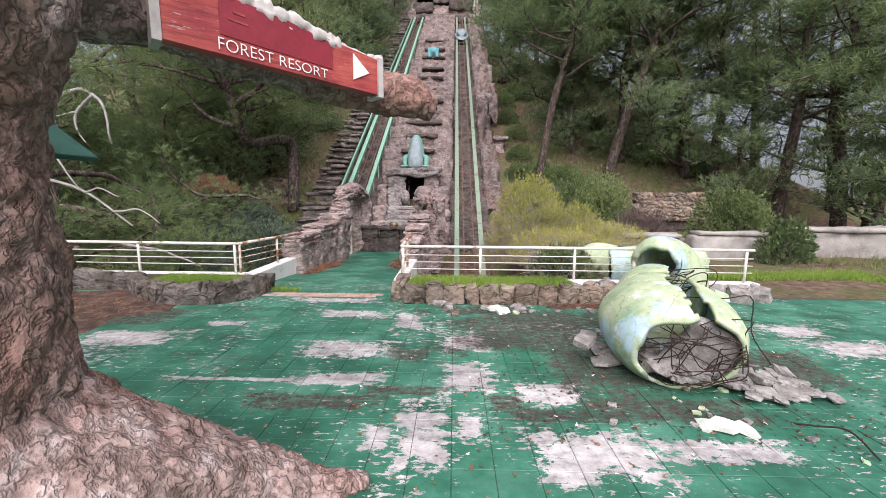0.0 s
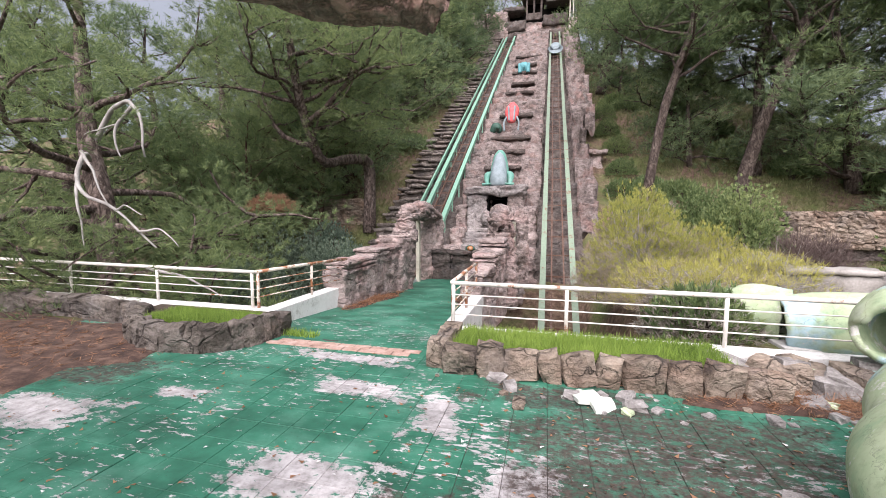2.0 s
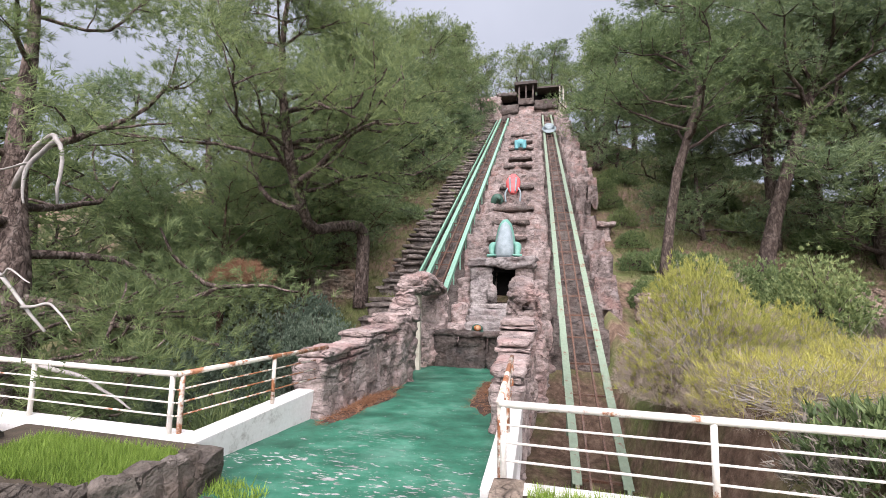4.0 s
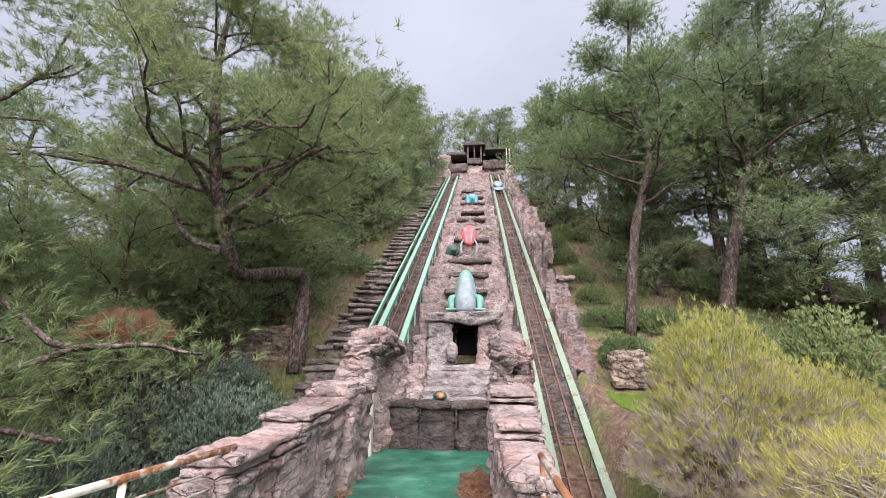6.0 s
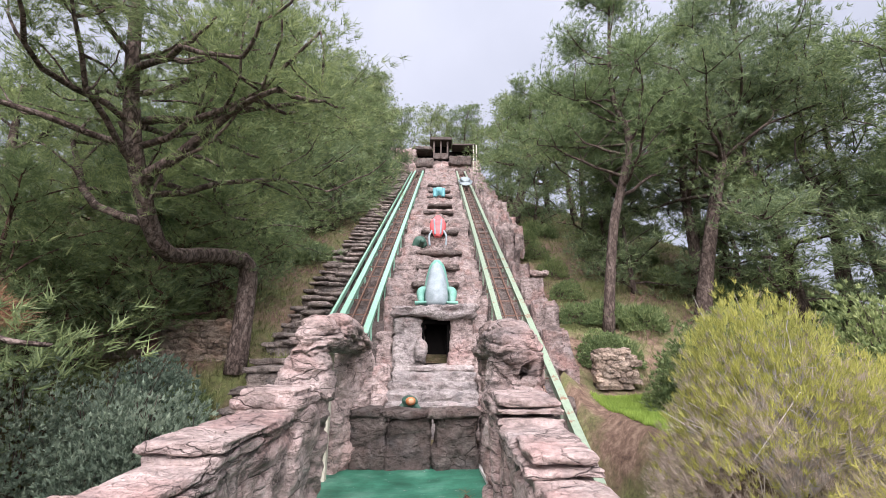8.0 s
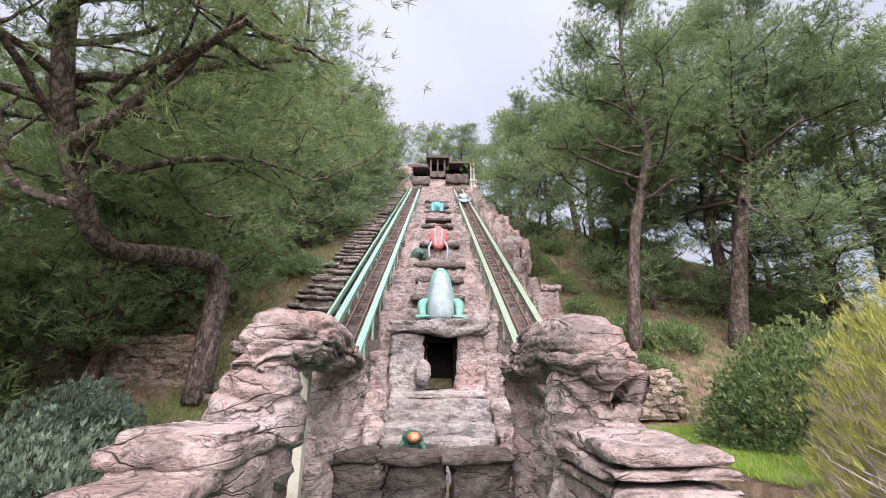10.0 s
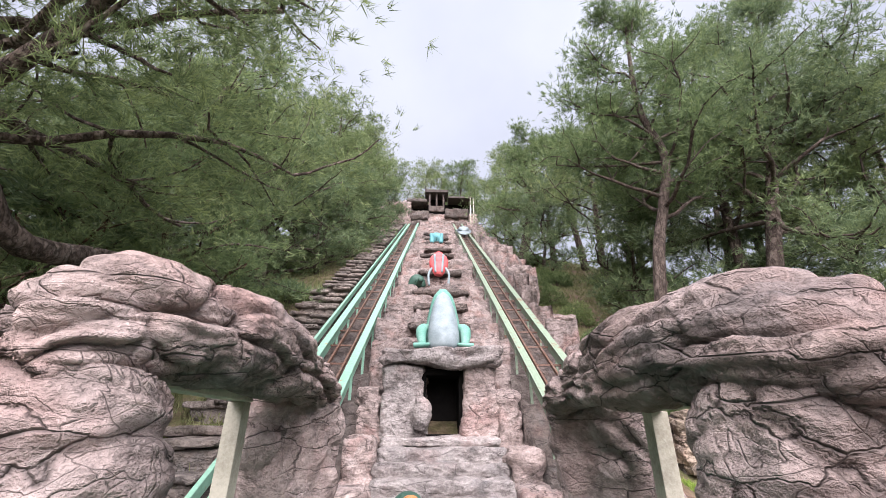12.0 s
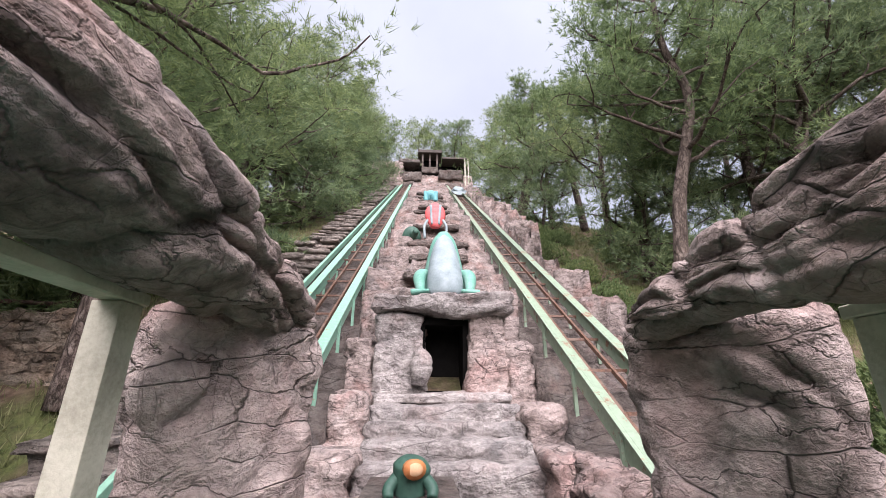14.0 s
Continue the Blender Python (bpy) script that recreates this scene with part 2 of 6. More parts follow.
def part(name, bm, material, parent=None, label="", smooth=False):
    me = bpy.data.meshes.new(name)
    bm.to_mesh(me)
    bm.free()
    if smooth:
        me.shade_smooth()
    return link_mesh(name, me, material, parent, label)


def mesh_part(name, verts, faces, material, parent=None, label="", smooth=False):
    me = bpy.data.meshes.new(name)
    me.from_pydata([tuple(v) for v in verts], [], [tuple(f) for f in faces])
    me.update()
    if smooth:
        me.shade_smooth()
    return link_mesh(name, me, material, parent, label)


def tri_mesh(name, verts, material, parent=None, label=""):
    """Loose triangles: verts is an array of shape (n, 3, 3)."""
    n = len(verts)
    me = bpy.data.meshes.new(name)
    me.vertices.add(n * 3)
    me.vertices.foreach_set("co", np.ascontiguousarray(verts, dtype=np.float32).ravel())
    me.loops.add(n * 3)
    me.loops.foreach_set("vertex_index", np.arange(n * 3, dtype=np.int32))
    me.polygons.add(n)
    me.polygons.foreach_set("loop_start", np.arange(0, n * 3, 3, dtype=np.int32))
    me.polygons.foreach_set("loop_total", np.full(n, 3, dtype=np.int32))
    me.update(calc_edges=True)
    return link_mesh(name, me, material, parent, label)


def thing(name, at=(0, 0, 0), label="", category="", group="", kind="", rz=0.0):
    ob = new(name)
    ob.matrix_basis = pose(*at, 0, 0, rz)
    ob.empty_display_size = 0.2
    return tagged(ob, label, category, group, kind)


def box_bm(x0, x1, y0, y1, z0, z1, bevel=0.0, segs=2):
    bm = bmesh.new()
    bmesh.ops.create_cube(bm, size=1, matrix=Matrix.LocRotScale(((x0 + x1) / 2, (y0 + y1) / 2, (z0 + z1) / 2), None, (x1 - x0, y1 - y0, z1 - z0)))
    if bevel:
        bmesh.ops.bevel(bm, geom=bm.edges[:], offset=bevel, segments=segs, affect="EDGES", profile=0.7)
    return bm


def beam_bm(a, b, w, h, bevel=0.0):
    """A bar of w x h from a to b, its h upright."""
    a, b = Vector(a), Vector(b)
    d = b - a
    y = d.normalized()
    x = y.cross(Vector((0, 0, 1)))
    x = x.normalized() if x.length > 1e-4 else Vector((1, 0, 0))
    z = x.cross(y)
    m = Matrix((x, y, z)).transposed().to_4x4()
    m.translation = (a + b) / 2
    bm = bmesh.new()
    bmesh.ops.create_cube(bm, size=1, matrix=m @ Matrix.Diagonal((w, d.length, h, 1)))
    if bevel:
        bmesh.ops.bevel(bm, geom=bm.edges[:], offset=bevel, segments=1, affect="EDGES")
    return bm


def tube_arrays(points, radii, sides=8, squash=1.0, caps=True):
    """Verts and quads of a tube along points."""
    pts = [Vector(p) for p in points]
    verts, faces = [], []
    ref = None
    for i, p in enumerate(pts):
        d = (pts[min(i + 1, len(pts) - 1)] - pts[max(i - 1, 0)]).normalized()
        if ref is None:
            ref = Vector((1, 0, 0)) if abs(d.x) < 0.8 else Vector((0, 1, 0))
        u = (ref - d * ref.dot(d)).normalized()
        ref = u
        v = d.cross(u)
        for k in range(sides):
            a = 2 * math.pi * k / sides
            verts.append(p + float(radii[i]) * (math.cos(a) * u + squash * math.sin(a) * v))
    for i in range(len(pts) - 1):
        for k in range(sides):
            faces.append((i * sides + k, i * sides + (k + 1) % sides, (i + 1) * sides + (k + 1) % sides, (i + 1) * sides + k))
    if caps:
        faces.append(tuple(reversed(range(sides))))
        faces.append(tuple(range((len(pts) - 1) * sides, len(pts) * sides)))
    return verts, faces


class Soup:
    """Collects verts and faces of several pieces of ONE part."""

    def __init__(self):
        self.v, self.f = [], []

    def add(self, vf):
        n = len(self.v)
        self.v += list(vf[0])
        self.f += [tuple(i + n for i in f) for f in vf[1]]

    def done(self, name, material, parent=None, label="", smooth=True):
        return mesh_part(name, self.v, self.f, material, parent, label, smooth)


def smooth_path(points, n):
    """Catmull-Rom through points (any dimension), n samples."""
    p = np.array(points, float)
    p = np.vstack([2 * p[0] - p[1], p, 2 * p[-1] - p[-2]])
    out = []
    for s in np.linspace(0, len(p) - 3 - 1e-6, n):
        i = int(s)
        t = s - i
        a, b, c, d = p[i:i + 4]
        out.append(0.5 * (2 * b + (c - a) * t + (2 * a - 5 * b + 4 * c - d) * t * t + (3 * b - a - 3 * c + d) * t ** 3))
    return np.array(out)


def hash1(a, b=0, c=0):
    v = math.sin(a * 127.1 + b * 311.7 + c * 74.7) * 43758.5453
    return v - math.floor(v)


def strata(p, n, amp=1.0, layer=0.16, seed=0.0):
    """How far a moulded rock face stands out at p: bulges, broken layers and seams."""
    q = p + Vector((seed, seed * 0.7, 0))
    big = noise.noise(q * 0.9) * 0.09 + noise.noise(q * 2.3) * 0.045
    warp = noise.noise(q * 1.1 + Vector((7, 1, 3))) * 0.55 + noise.noise(q * 4) * 0.16
    dists, cells = noise.voronoi(Vector((q.x * 1.5 + warp, q.y * 1.5 - warp, q.z / layer * 0.72 + warp * 1.2)))
    c = cells[0]
    row = (hash1(round(c.x * 50), round(c.y * 50), round(c.z * 50)) - 0.5) * 0.15
    seam = 0.075 * math.exp(-((dists[1] - dists[0]) / 0.13) ** 2)
    u = q.z / (layer * 0.42) + warp * 2.4
    f = u - math.floor(u)
    seam += 0.016 * math.exp(-(min(f, 1 - f) / 0.16) ** 2)
    row += (hash1(math.floor(u), 7) - 0.5) * 0.035
    fine = noise.noise(q * 6) * 0.022 + noise.noise(q * 12) * 0.014
    side = 1.0 - 0.5 * abs(n.z)
    return amp * (big + (row - seam) * side + fine)


def rock_from(verts, faces, name, material, parent=None, label="", amp=1.0, layer=0.16, seed=0.0):
    """Displaces a fine closed mesh into rock."""
    me = bpy.data.meshes.new(name)
    me.from_pydata([tuple(v) for v in verts], [], [tuple(f) for f in faces])
    me.update()
    moved = []
    for v in me.vertices:
        moved.append(v.co + v.normal * strata(v.co, v.normal, amp, layer, seed))
    for v, c in zip(me.vertices, moved):
        v.co = c
    me.update()
    me.shade_smooth()
    return link_mesh(name, me, material, parent, label)


def block_arrays(x0, x1, y0, y1, z0, z1, res=0.08, r=0.12):
    """A closed grid box with rounded edges of radius r."""
    nx, ny, nz = (max(2, int(math.ceil((b - a) / res))) for a, b in ((x0, x1), (y0, y1), (z0, z1)))
    index, verts, faces = {}, [], []
    c = Vector(((x0 + x1) / 2, (y0 + y1) / 2, (z0 + z1) / 2))
    hx, hy, hz = (x1 - x0) / 2, (y1 - y0) / 2, (z1 - z0) / 2
    r = min(r, hx * 0.95, hy * 0.95, hz * 0.95)

    def vert(i, j, k):
        if (i, j, k) not in index:
            p = Vector(((2 * i / nx - 1) * hx, (2 * j / ny - 1) * hy, (2 * k / nz - 1) * hz))
            q = Vector((max(-hx + r, min(hx - r, p.x)), max(-hy + r, min(hy - r, p.y)), max(-hz + r, min(hz - r, p.z))))
            d = p - q
            if d.length > 1e-6:
                p = q + d.normalized() * min(r, d.length if d.length < r else r)
            index[(i, j, k)] = len(verts)
            verts.append(c + p)
        return index[(i, j, k)]

    for i in range(nx):
        for j in range(ny):
            faces.append((vert(i, j, 0), vert(i, j + 1, 0), vert(i + 1, j + 1, 0), vert(i + 1, j, 0)))
            faces.append((vert(i, j, nz), vert(i + 1, j, nz), vert(i + 1, j + 1, nz), vert(i, j + 1, nz)))
    for i in range(nx):
        for k in range(nz):
            faces.append((vert(i, 0, k), vert(i + 1, 0, k), vert(i + 1, 0, k + 1), vert(i, 0, k + 1)))
            faces.append((vert(i, ny, k), vert(i, ny, k + 1), vert(i + 1, ny, k + 1), vert(i + 1, ny, k)))
    for j in range(ny):
        for k in range(nz):
            faces.append((vert(0, j, k), vert(0, j, k + 1), vert(0, j + 1, k + 1), vert(0, j + 1, k)))
            faces.append((vert(nx, j, k), vert(nx, j + 1, k), vert(nx, j + 1, k + 1), vert(nx, j, k + 1)))
    return verts, faces


def rock_block(name, x0, x1, y0, y1, z0, z1, material, parent=None, res=0.08, r=0.12, amp=1.0, layer=0.16, seed=0.0, label=""):
    return rock_from(*block_arrays(x0, x1, y0, y1, z0, z1, res, r), name, material, parent, label, amp, layer, seed)


def rock_tube(name, points, radii, material, parent=None, sides=40, n=40, squash=1.0, amp=1.0, layer=0.16, seed=0.0, label=""):
    path = smooth_path([(*p, r) for p, r in zip(points, radii)], n)
    v, f = tube_arrays([p[:3] for p in path], [p[3] for p in path], sides, squash)
    return rock_from(v, f, name, material, parent, label, amp, layer, seed)


# ---- foliage ----
def blades(centres, dirs, count, length, width, spread, rng, droop=0.0):
    """Needle or leaf triangles round every centre, heading along dirs."""
    n = len(centres)
    d = np.repeat(dirs, count, axis=0) + rng.normal(0, spread, (n * count, 3))
    d /= np.linalg.norm(d, axis=1, keepdims=True) + 1e-9
    base = np.repeat(centres, count, axis=0) + rng.normal(0, length * 0.12, (n * count, 3))
    ln = length * rng.uniform(0.6, 1.25, (n * count, 1))
    side = np.cross(d, rng.normal(0, 1, (n * count, 3)))
    side /= np.linalg.norm(side, axis=1, keepdims=True) + 1e-9
    tip = base + d * ln
    tip[:, 2] -= droop * ln[:, 0]
    w = width * rng.uniform(0.7, 1.3, (n * count, 1))
    return np.stack([base - side * w * 0.5, base + side * w * 0.5, tip], axis=1)


def pine(name, at, trunk, radius, limbs, label, seed, needles=None, bark=None, first=0.35, reach=3.0, tufts=26, lift=0.25, blade=(0.26, 0.028), per=9, pads=5, extra=(), fine=True):
    """A pine: trunk path relative to at, limbs that fork, pads of needle tufts."""
    rng = np.random.default_rng(seed)
    tree = thing(name, at, label, "tree")
    wood = Soup()
    path = smooth_path([(*p, r) for p, r in trunk], 26)
    wood.add(tube_arrays([p[:3] for p in path], [max(p[3], 0.02) for p in path], 10))
    ends, heads = [], []
    total = np.array([p[:3] for p in path])

    def pad(c, size):
        k = tufts
        off = rng.normal(0, 1, (k, 3)) * np.array([size, size, size * 0.42])
        ends.append(c + off)
        h = off / size + np.array([0, 0, 0.75])
        heads.append(h / (np.linalg.norm(h, axis=1, keepdims=True) + 1e-9))

    def limb(start, direction, length, r, depth):
        pts = [start]
        d = direction / np.linalg.norm(direction)
        p = start.copy()
        steps = 6 if fine else 4
        for i in range(steps):
            d = d + rng.normal(0, 0.2, 3) + np.array([0, 0, lift * 0.25])
            d /= np.linalg.norm(d)
            p = p + d * length / steps
            pts.append(p.copy())
        wood.add(tube_arrays(pts, list(np.linspace(r, r * 0.25 + 0.006, len(pts))), (6 if depth == 0 else 4) if fine else (4 if depth == 0 else 3), caps=False))
        if depth == 0:
            for i in range(pads):
                k = rng.integers(steps // 3, steps + 1)
                side = rng.normal(0, 1, 3) * np.array([1, 1, 0.35]) + d * 0.9
                limb(pts[k], side, length * rng.uniform(0.25, 0.5), r * 0.4, 1)
            pad(pts[-1], length * 0.14 + 0.2)
        else:
            pad(pts[-1], 0.26 + 0.12 * length)
            pad(pts[steps // 2], 0.22 + 0.1 * length)

    for i in range(limbs):
        u = first + (1 - first) * (i + rng.uniform(0, 0.9)) / limbs
        k = min(int(u * (len(total) - 1)), len(total) - 1)
        a = i * 2.399 + rng.uniform(-0.5, 0.5)
        ln = reach * (1.05 - 0.62 * ((u - first) / (1 - first)) ** 1.5) * rng.uniform(0.75, 1.15)
        limb(total[k], np.array([math.cos(a), math.sin(a), lift + 0.5 * (u - first)]), ln, max(path[k][3] * 0.45, 0.03), 0)
    for start, direction, ln, r in extra:
        limb(np.array(start, float), np.array(direction, float), ln, r, 0)
    pad(total[-1], 0.5)
    wood.done("trunk", bark or bark_pine, tree)
    c, h = np.vstack(ends), np.vstack(heads)
    tri_mesh("crown", blades(c, h, per, blade[0], blade[1], 0.55, rng), needles or needle_green, tree)
    return tree


def shrub(name, at, size, count, leaf, label, seed, category="bush", blade=(0.085, 0.042), per=9, stems=14, up=0.6, bark=None, hollow=0.45, tips=None, spread=0.5):
    """A shrub: stems from the ground that fork into a ragged dome of leaf clumps."""
    rng = np.random.default_rng(seed)
    bush = thing(name, at, label, category)
    sx, sy, sz = size
    wood = Soup()
    centres, dirs = [], []
    lumps = rng.normal(0, 1, (9, 3))
    lumps /= np.linalg.norm(lumps, axis=1, keepdims=True)
    for i in range(stems):
        a = rng.uniform(0, 2 * math.pi)
        e = rng.uniform(0.15, 1.0)
        tip = np.array([math.cos(a) * sx * math.cos(e * 1.4) * 0.85, math.sin(a) * sy * math.cos(e * 1.4) * 0.85, sz * (0.25 + 0.65 * e)])
        midp = tip * np.array([0.35, 0.35, 0.55]) + rng.normal(0, 0.06, 3)
        wood.add(tube_arrays(smooth_path([(0, 0, -0.1), midp, tip], 6), list(np.linspace(0.03, 0.006, 6)), 4, caps=False))
        for j in range(3):
            b = tip * rng.uniform(0.5, 0.9)
            wood.add(tube_arrays([b, b + rng.normal(0, 0.2, 3) * np.array([sx, sy, sz])], [0.009, 0.003], 3, caps=False))
    d = rng.normal(0, 1, (count, 3))
    d[:, 2] = np.abs(d[:, 2]) * 1.1 - 0.12
    d /= np.linalg.norm(d, axis=1, keepdims=True)
    bulge = 0.82 + 0.3 * np.max(d @ lumps.T, axis=1) ** 3 + rng.normal(0, 0.05, count)
    shell = (hollow + (1 - hollow) * rng.uniform(0, 1, count) ** 0.45) * bulge
    c = d * shell[:, None] * np.array([sx, sy, sz])
    c[:, 2] = np.maximum(c[:, 2], 0.02)
    h = d * 0.7 + np.array([0, 0, up])
    wood.done("branchwork", bark or bark_pine, bush)
    if tips is None:
        tri_mesh("foliage", blades(c, h, per, blade[0], blade[1], spread, rng), leaf, bush)
    else:
        cut = int(count * 0.5)
        pick = np.argsort(c[:, 2] + rng.normal(0, 0.42 * sz, count))
        tri_mesh("foliage", blades(c[pick[count - cut:]], h[pick[count - cut:]], per, blade[0], blade[1], spread, rng), leaf, bush)
        tri_mesh("twig_tangle", blades(c[pick[:count - cut]], h[pick[:count - cut]], per, blade[0] * 1.2, blade[1] * 0.6, 0.6, rng), tips, bush)
    return bush

# ---- ground: paved court, ravine under the bridge, wooded hill ----
AX = -2.08


def smoothstep(a, b, x):
    t = max(0.0, min(1.0, (x - a) / (b - a)))
    return t * t * (3 - 2 * t)


def rail_z(y):
    return 1.47 + (y - 20) * 0.625


def ground_z(x, y):
    start = 18.0 + 2.2 * smoothstep(1.0, 3.0, x)
    d = y - start
    hill = 0.6 * (d if d > 1.5 else max(0.0, (d + 1.5)) ** 2 / 6.0)
    top = 23.6 - 1.25 * max(0.0, x - 4.0) - 0.35 * max(0.0, -x - 14.0)
    if hill > top - 2:
        over = hill - (top - 2)
        hill = top - 2 + 2.5 * (1 - math.exp(-over / 2.5)) + 0.04 * over
    hill = max(hill, -6.0)
    pit = smoothstep(7.35, 8.6, y) * (1 - smoothstep(15.0, 20.0, y)) * (1 - smoothstep(1.3, 2.6, x))
    z = hill - 2.6 * pit - 0.035
    if -6.1 < x < 1.75 and y > 12:
        z = min(z, max(-2.8, rail_z(y) - 1.6)) if y < 57 else z
    rough = smoothstep(7.5, 10, y) + smoothstep(6.5, 9, abs(x))
    if rough > 0:
        z += min(rough, 1) * (0.12 * noise.noise(Vector((x * 0.5, y * 0.5, 0))) + 0.05 * noise.noise(Vector((x * 1.9, y * 1.9, 4))))
    return z


def spaced(lo, hi, step, far):
    mid = np.arange(lo, hi + 1e-6, step)
    out = [v * far for v in (0.06, 0.13, 0.25, 0.45, 1.0)]
    return np.concatenate([lo - np.array(out[::-1]), mid, hi + np.array(out)])


litter = Shader("forest_floor", 0.95, 0, 0.15)
soil = litter.ramp(litter.noise(5, 7, 0.7), [(0.3, (0.045, 0.031, 0.023)), (0.5, (0.13, 0.088, 0.063)), (0.72, (0.25, 0.185, 0.135))])
weeds = litter.ramp(litter.noise(13, 6, 0.7, (2, 5, 1)), [(0.3, (0.03, 0.045, 0.015)), (0.7, (0.15, 0.19, 0.06))])
litter.bump(litter.noise(30, 5, 0.7), 0.8, 0.04)
litter.colour(litter.mix(litter.ramp(litter.noise(0.55, 4, 0.6, (9, 4, 0)), [(0.42, 0.0), (0.62, 0.85)]), soil, weeds))
forest_floor = litter.mat

gx, gy = spaced(-22, 22, 0.5, 500), spaced(-8, 72, 0.5, 500)
gverts = [(x, y, ground_z(x, y)) for y in gy for x in gx]
W = len(gx)
gfaces = [(j * W + i, j * W + i + 1, (j + 1) * W + i + 1, (j + 1) * W + i) for j in range(len(gy) - 1) for i in range(W - 1)]
tagged(mesh_part("ground", gverts, gfaces, forest_floor, smooth=True), "brown leaf-littered forest floor rising to a wooded hill", "ground", kind="structure")

# ---- painted tile paving ----
TILE = 0.27
paint = Shader("worn_green_tile_paint", 0.55, 0, 0.4)
px_, py_ = paint.axis(0), paint.axis(1)


def patch(cx, cy, hx, hy):
    """1 inside a worn rectangle, fading over its rim."""
    dx = paint.math("DIVIDE", paint.math("ABSOLUTE", paint.math("SUBTRACT", px_, cx)), hx)
    dy = paint.math("DIVIDE", paint.math("ABSOLUTE", paint.math("SUBTRACT", py_, cy)), hy)
    d = paint.math("MAXIMUM", dx, dy)
    return paint.math("SUBTRACT", 1.25, d, True)


def any_of(boxes):
    out = None
    for b in boxes:
        m = patch(*b)
        out = m if out is None else paint.math("MAXIMUM", out, m)
    return out


WORN = [(-1.42, 5.5, 0.66, 0.2), (-0.58, 5.2, 0.24, 0.42), (-1.16, 4.2, 0.6, 0.28), (0.14, 4.48, 0.3, 0.36), (-1.04, 3.49, 0.5, 0.17), (0.15, 3.6, 0.3, 0.36),
        (0.81, 3.29, 0.34, 0.24), (-0.21, 2.7, 0.22, 0.54), (-0.53, 2.61, 0.13, 0.18), (0.15, 2.78, 0.11, 0.2), (0.93, 2.46, 0.5, 0.33), (1.75, 2.54, 0.6, 0.16),
        (-3.8, 4.45, 0.7, 0.3), (4.3, 5.02, 0.4, 0.28), (4.57, 4.44, 0.6, 0.3), (-1.9, 6.2, 0.9, 0.16), (-2.0, 3.45, 0.7, 0.04), (-2.9, 5.0, 0.3, 0.12)]
DIRT = [(0.9, 4.75, 1.2, 0.75), (1.43, 3.86, 0.6, 0.75), (1.25, 5.35, 1.4, 0.5), (0.46, 5.75, 1.0, 0.3), (-0.47, 4.05, 0.24, 0.3), (-1.2, 3.08, 0.7, 0.16), (-0.4, 3.3, 0.5, 0.1), (0.46, 3.11, 0.2, 0.14),
        (3.2, 3.9, 0.7, 0.6), (1.8, 3.04, 0.9, 0.25), (-4.6, 5.2, 1.2, 0.45), (0.75, 2.95, 0.4, 0.12)]
flake = paint.noise((3.4, 6.5, 4), 12, 0.8)
flake2 = paint.noise((11, 16, 9), 6, 0.7, (4, 8, 0))
wear = paint.math("ADD", paint.math("MULTIPLY", any_of(WORN), 0.185), paint.math("ADD", paint.math("MULTIPLY", flake, 0.66), paint.math("MULTIPLY", flake2, 0.34)))
bare = paint.ramp(wear, [(0.592, 0.0), (0.606, 1.0)])
green = paint.ramp(paint.noise(1.7, 6, 0.65, (1, 2, 3)), [(0.3, (0.012, 0.075, 0.044)), (0.5, (0.028, 0.15, 0.092)), (0.7, (0.085, 0.245, 0.17))])
cem = paint.ramp(paint.noise(9, 7, 0.7, (7, 7, 0)), [(0.3, (0.19, 0.175, 0.165)), (0.48, (0.4, 0.38, 0.37)), (0.66, (0.56, 0.54, 0.53))])
tone = paint.node("ShaderNodeObjectInfo")
cem = paint.mix(0.5, cem, paint.ramp(tone.outputs["Random"], [(0, 0.7), (1, 1.2)]), "MULTIPLY")
flecks = paint.ramp(paint.math("ADD", paint.math("MULTIPLY", paint.noise((9, 24, 9), 5, 0.65, (2, 9, 4)), 0.7), paint.math("MULTIPLY", paint.noise(0.9, 3, 0.5, (7, 3, 3)), 0.3)), [(0.575, 0.0), (0.59, 1.0)])
flecks = paint.math("MULTIPLY", flecks, paint.ramp(paint.math("DIVIDE", py_, 20.0), [(0.38, 1.0), (0.46, 0.0)]))
bare = paint.math("MAXIMUM", bare, flecks)
surf = paint.mix(bare, green, cem)
mud = paint.math("ADD", paint.math("MULTIPLY", any_of(DIRT), 0.32), paint.math("MULTIPLY", paint.noise(3.0, 10, 0.78, (3, 1, 6)), 0.9))
mudm = paint.math("MULTIPLY", paint.ramp(mud, [(0.58, 0.0), (0.66, 0.95)]), paint.ramp(paint.noise((11, 15, 9), 9, 0.8, (6, 2, 2)), [(0.42, 0.3), (0.54, 1.0)]))
surf = paint.mix(mudm, surf, paint.ramp(paint.noise(30, 4), [(0.3, (0.03, 0.022, 0.018)), (0.7, (0.085, 0.06, 0.05))]))
wash = paint.ramp(paint.noise((1.1, 2.6, 1), 7, 0.7, (5, 5, 1)), [(0.35, 0.55), (0.6, 1.05)])
surf = paint.mix(0.8, surf, wash, "MULTIPLY")
specks = paint.ramp(paint.noise(55, 3, 0.6, (8, 8, 8)), [(0.66, 0.0), (0.72, 0.8)])
surf = paint.mix(specks, surf, (0.035, 0.028, 0.022))
paint.rough(paint.ramp(mudm, [(0, 0.58), (1, 0.92)]))
paint.bump(paint.math("ADD", paint.math("MULTIPLY", bare, -0.6), paint.math("MULTIPLY", flake2, 0.5)), 0.35, 0.01)
paint.colour(surf)
tile_paint = paint.mat
grout = grained("dark_joint_grout", [(0.3, (0.035, 0.03, 0.026)), (0.7, (0.1, 0.085, 0.075))], 4, 50)


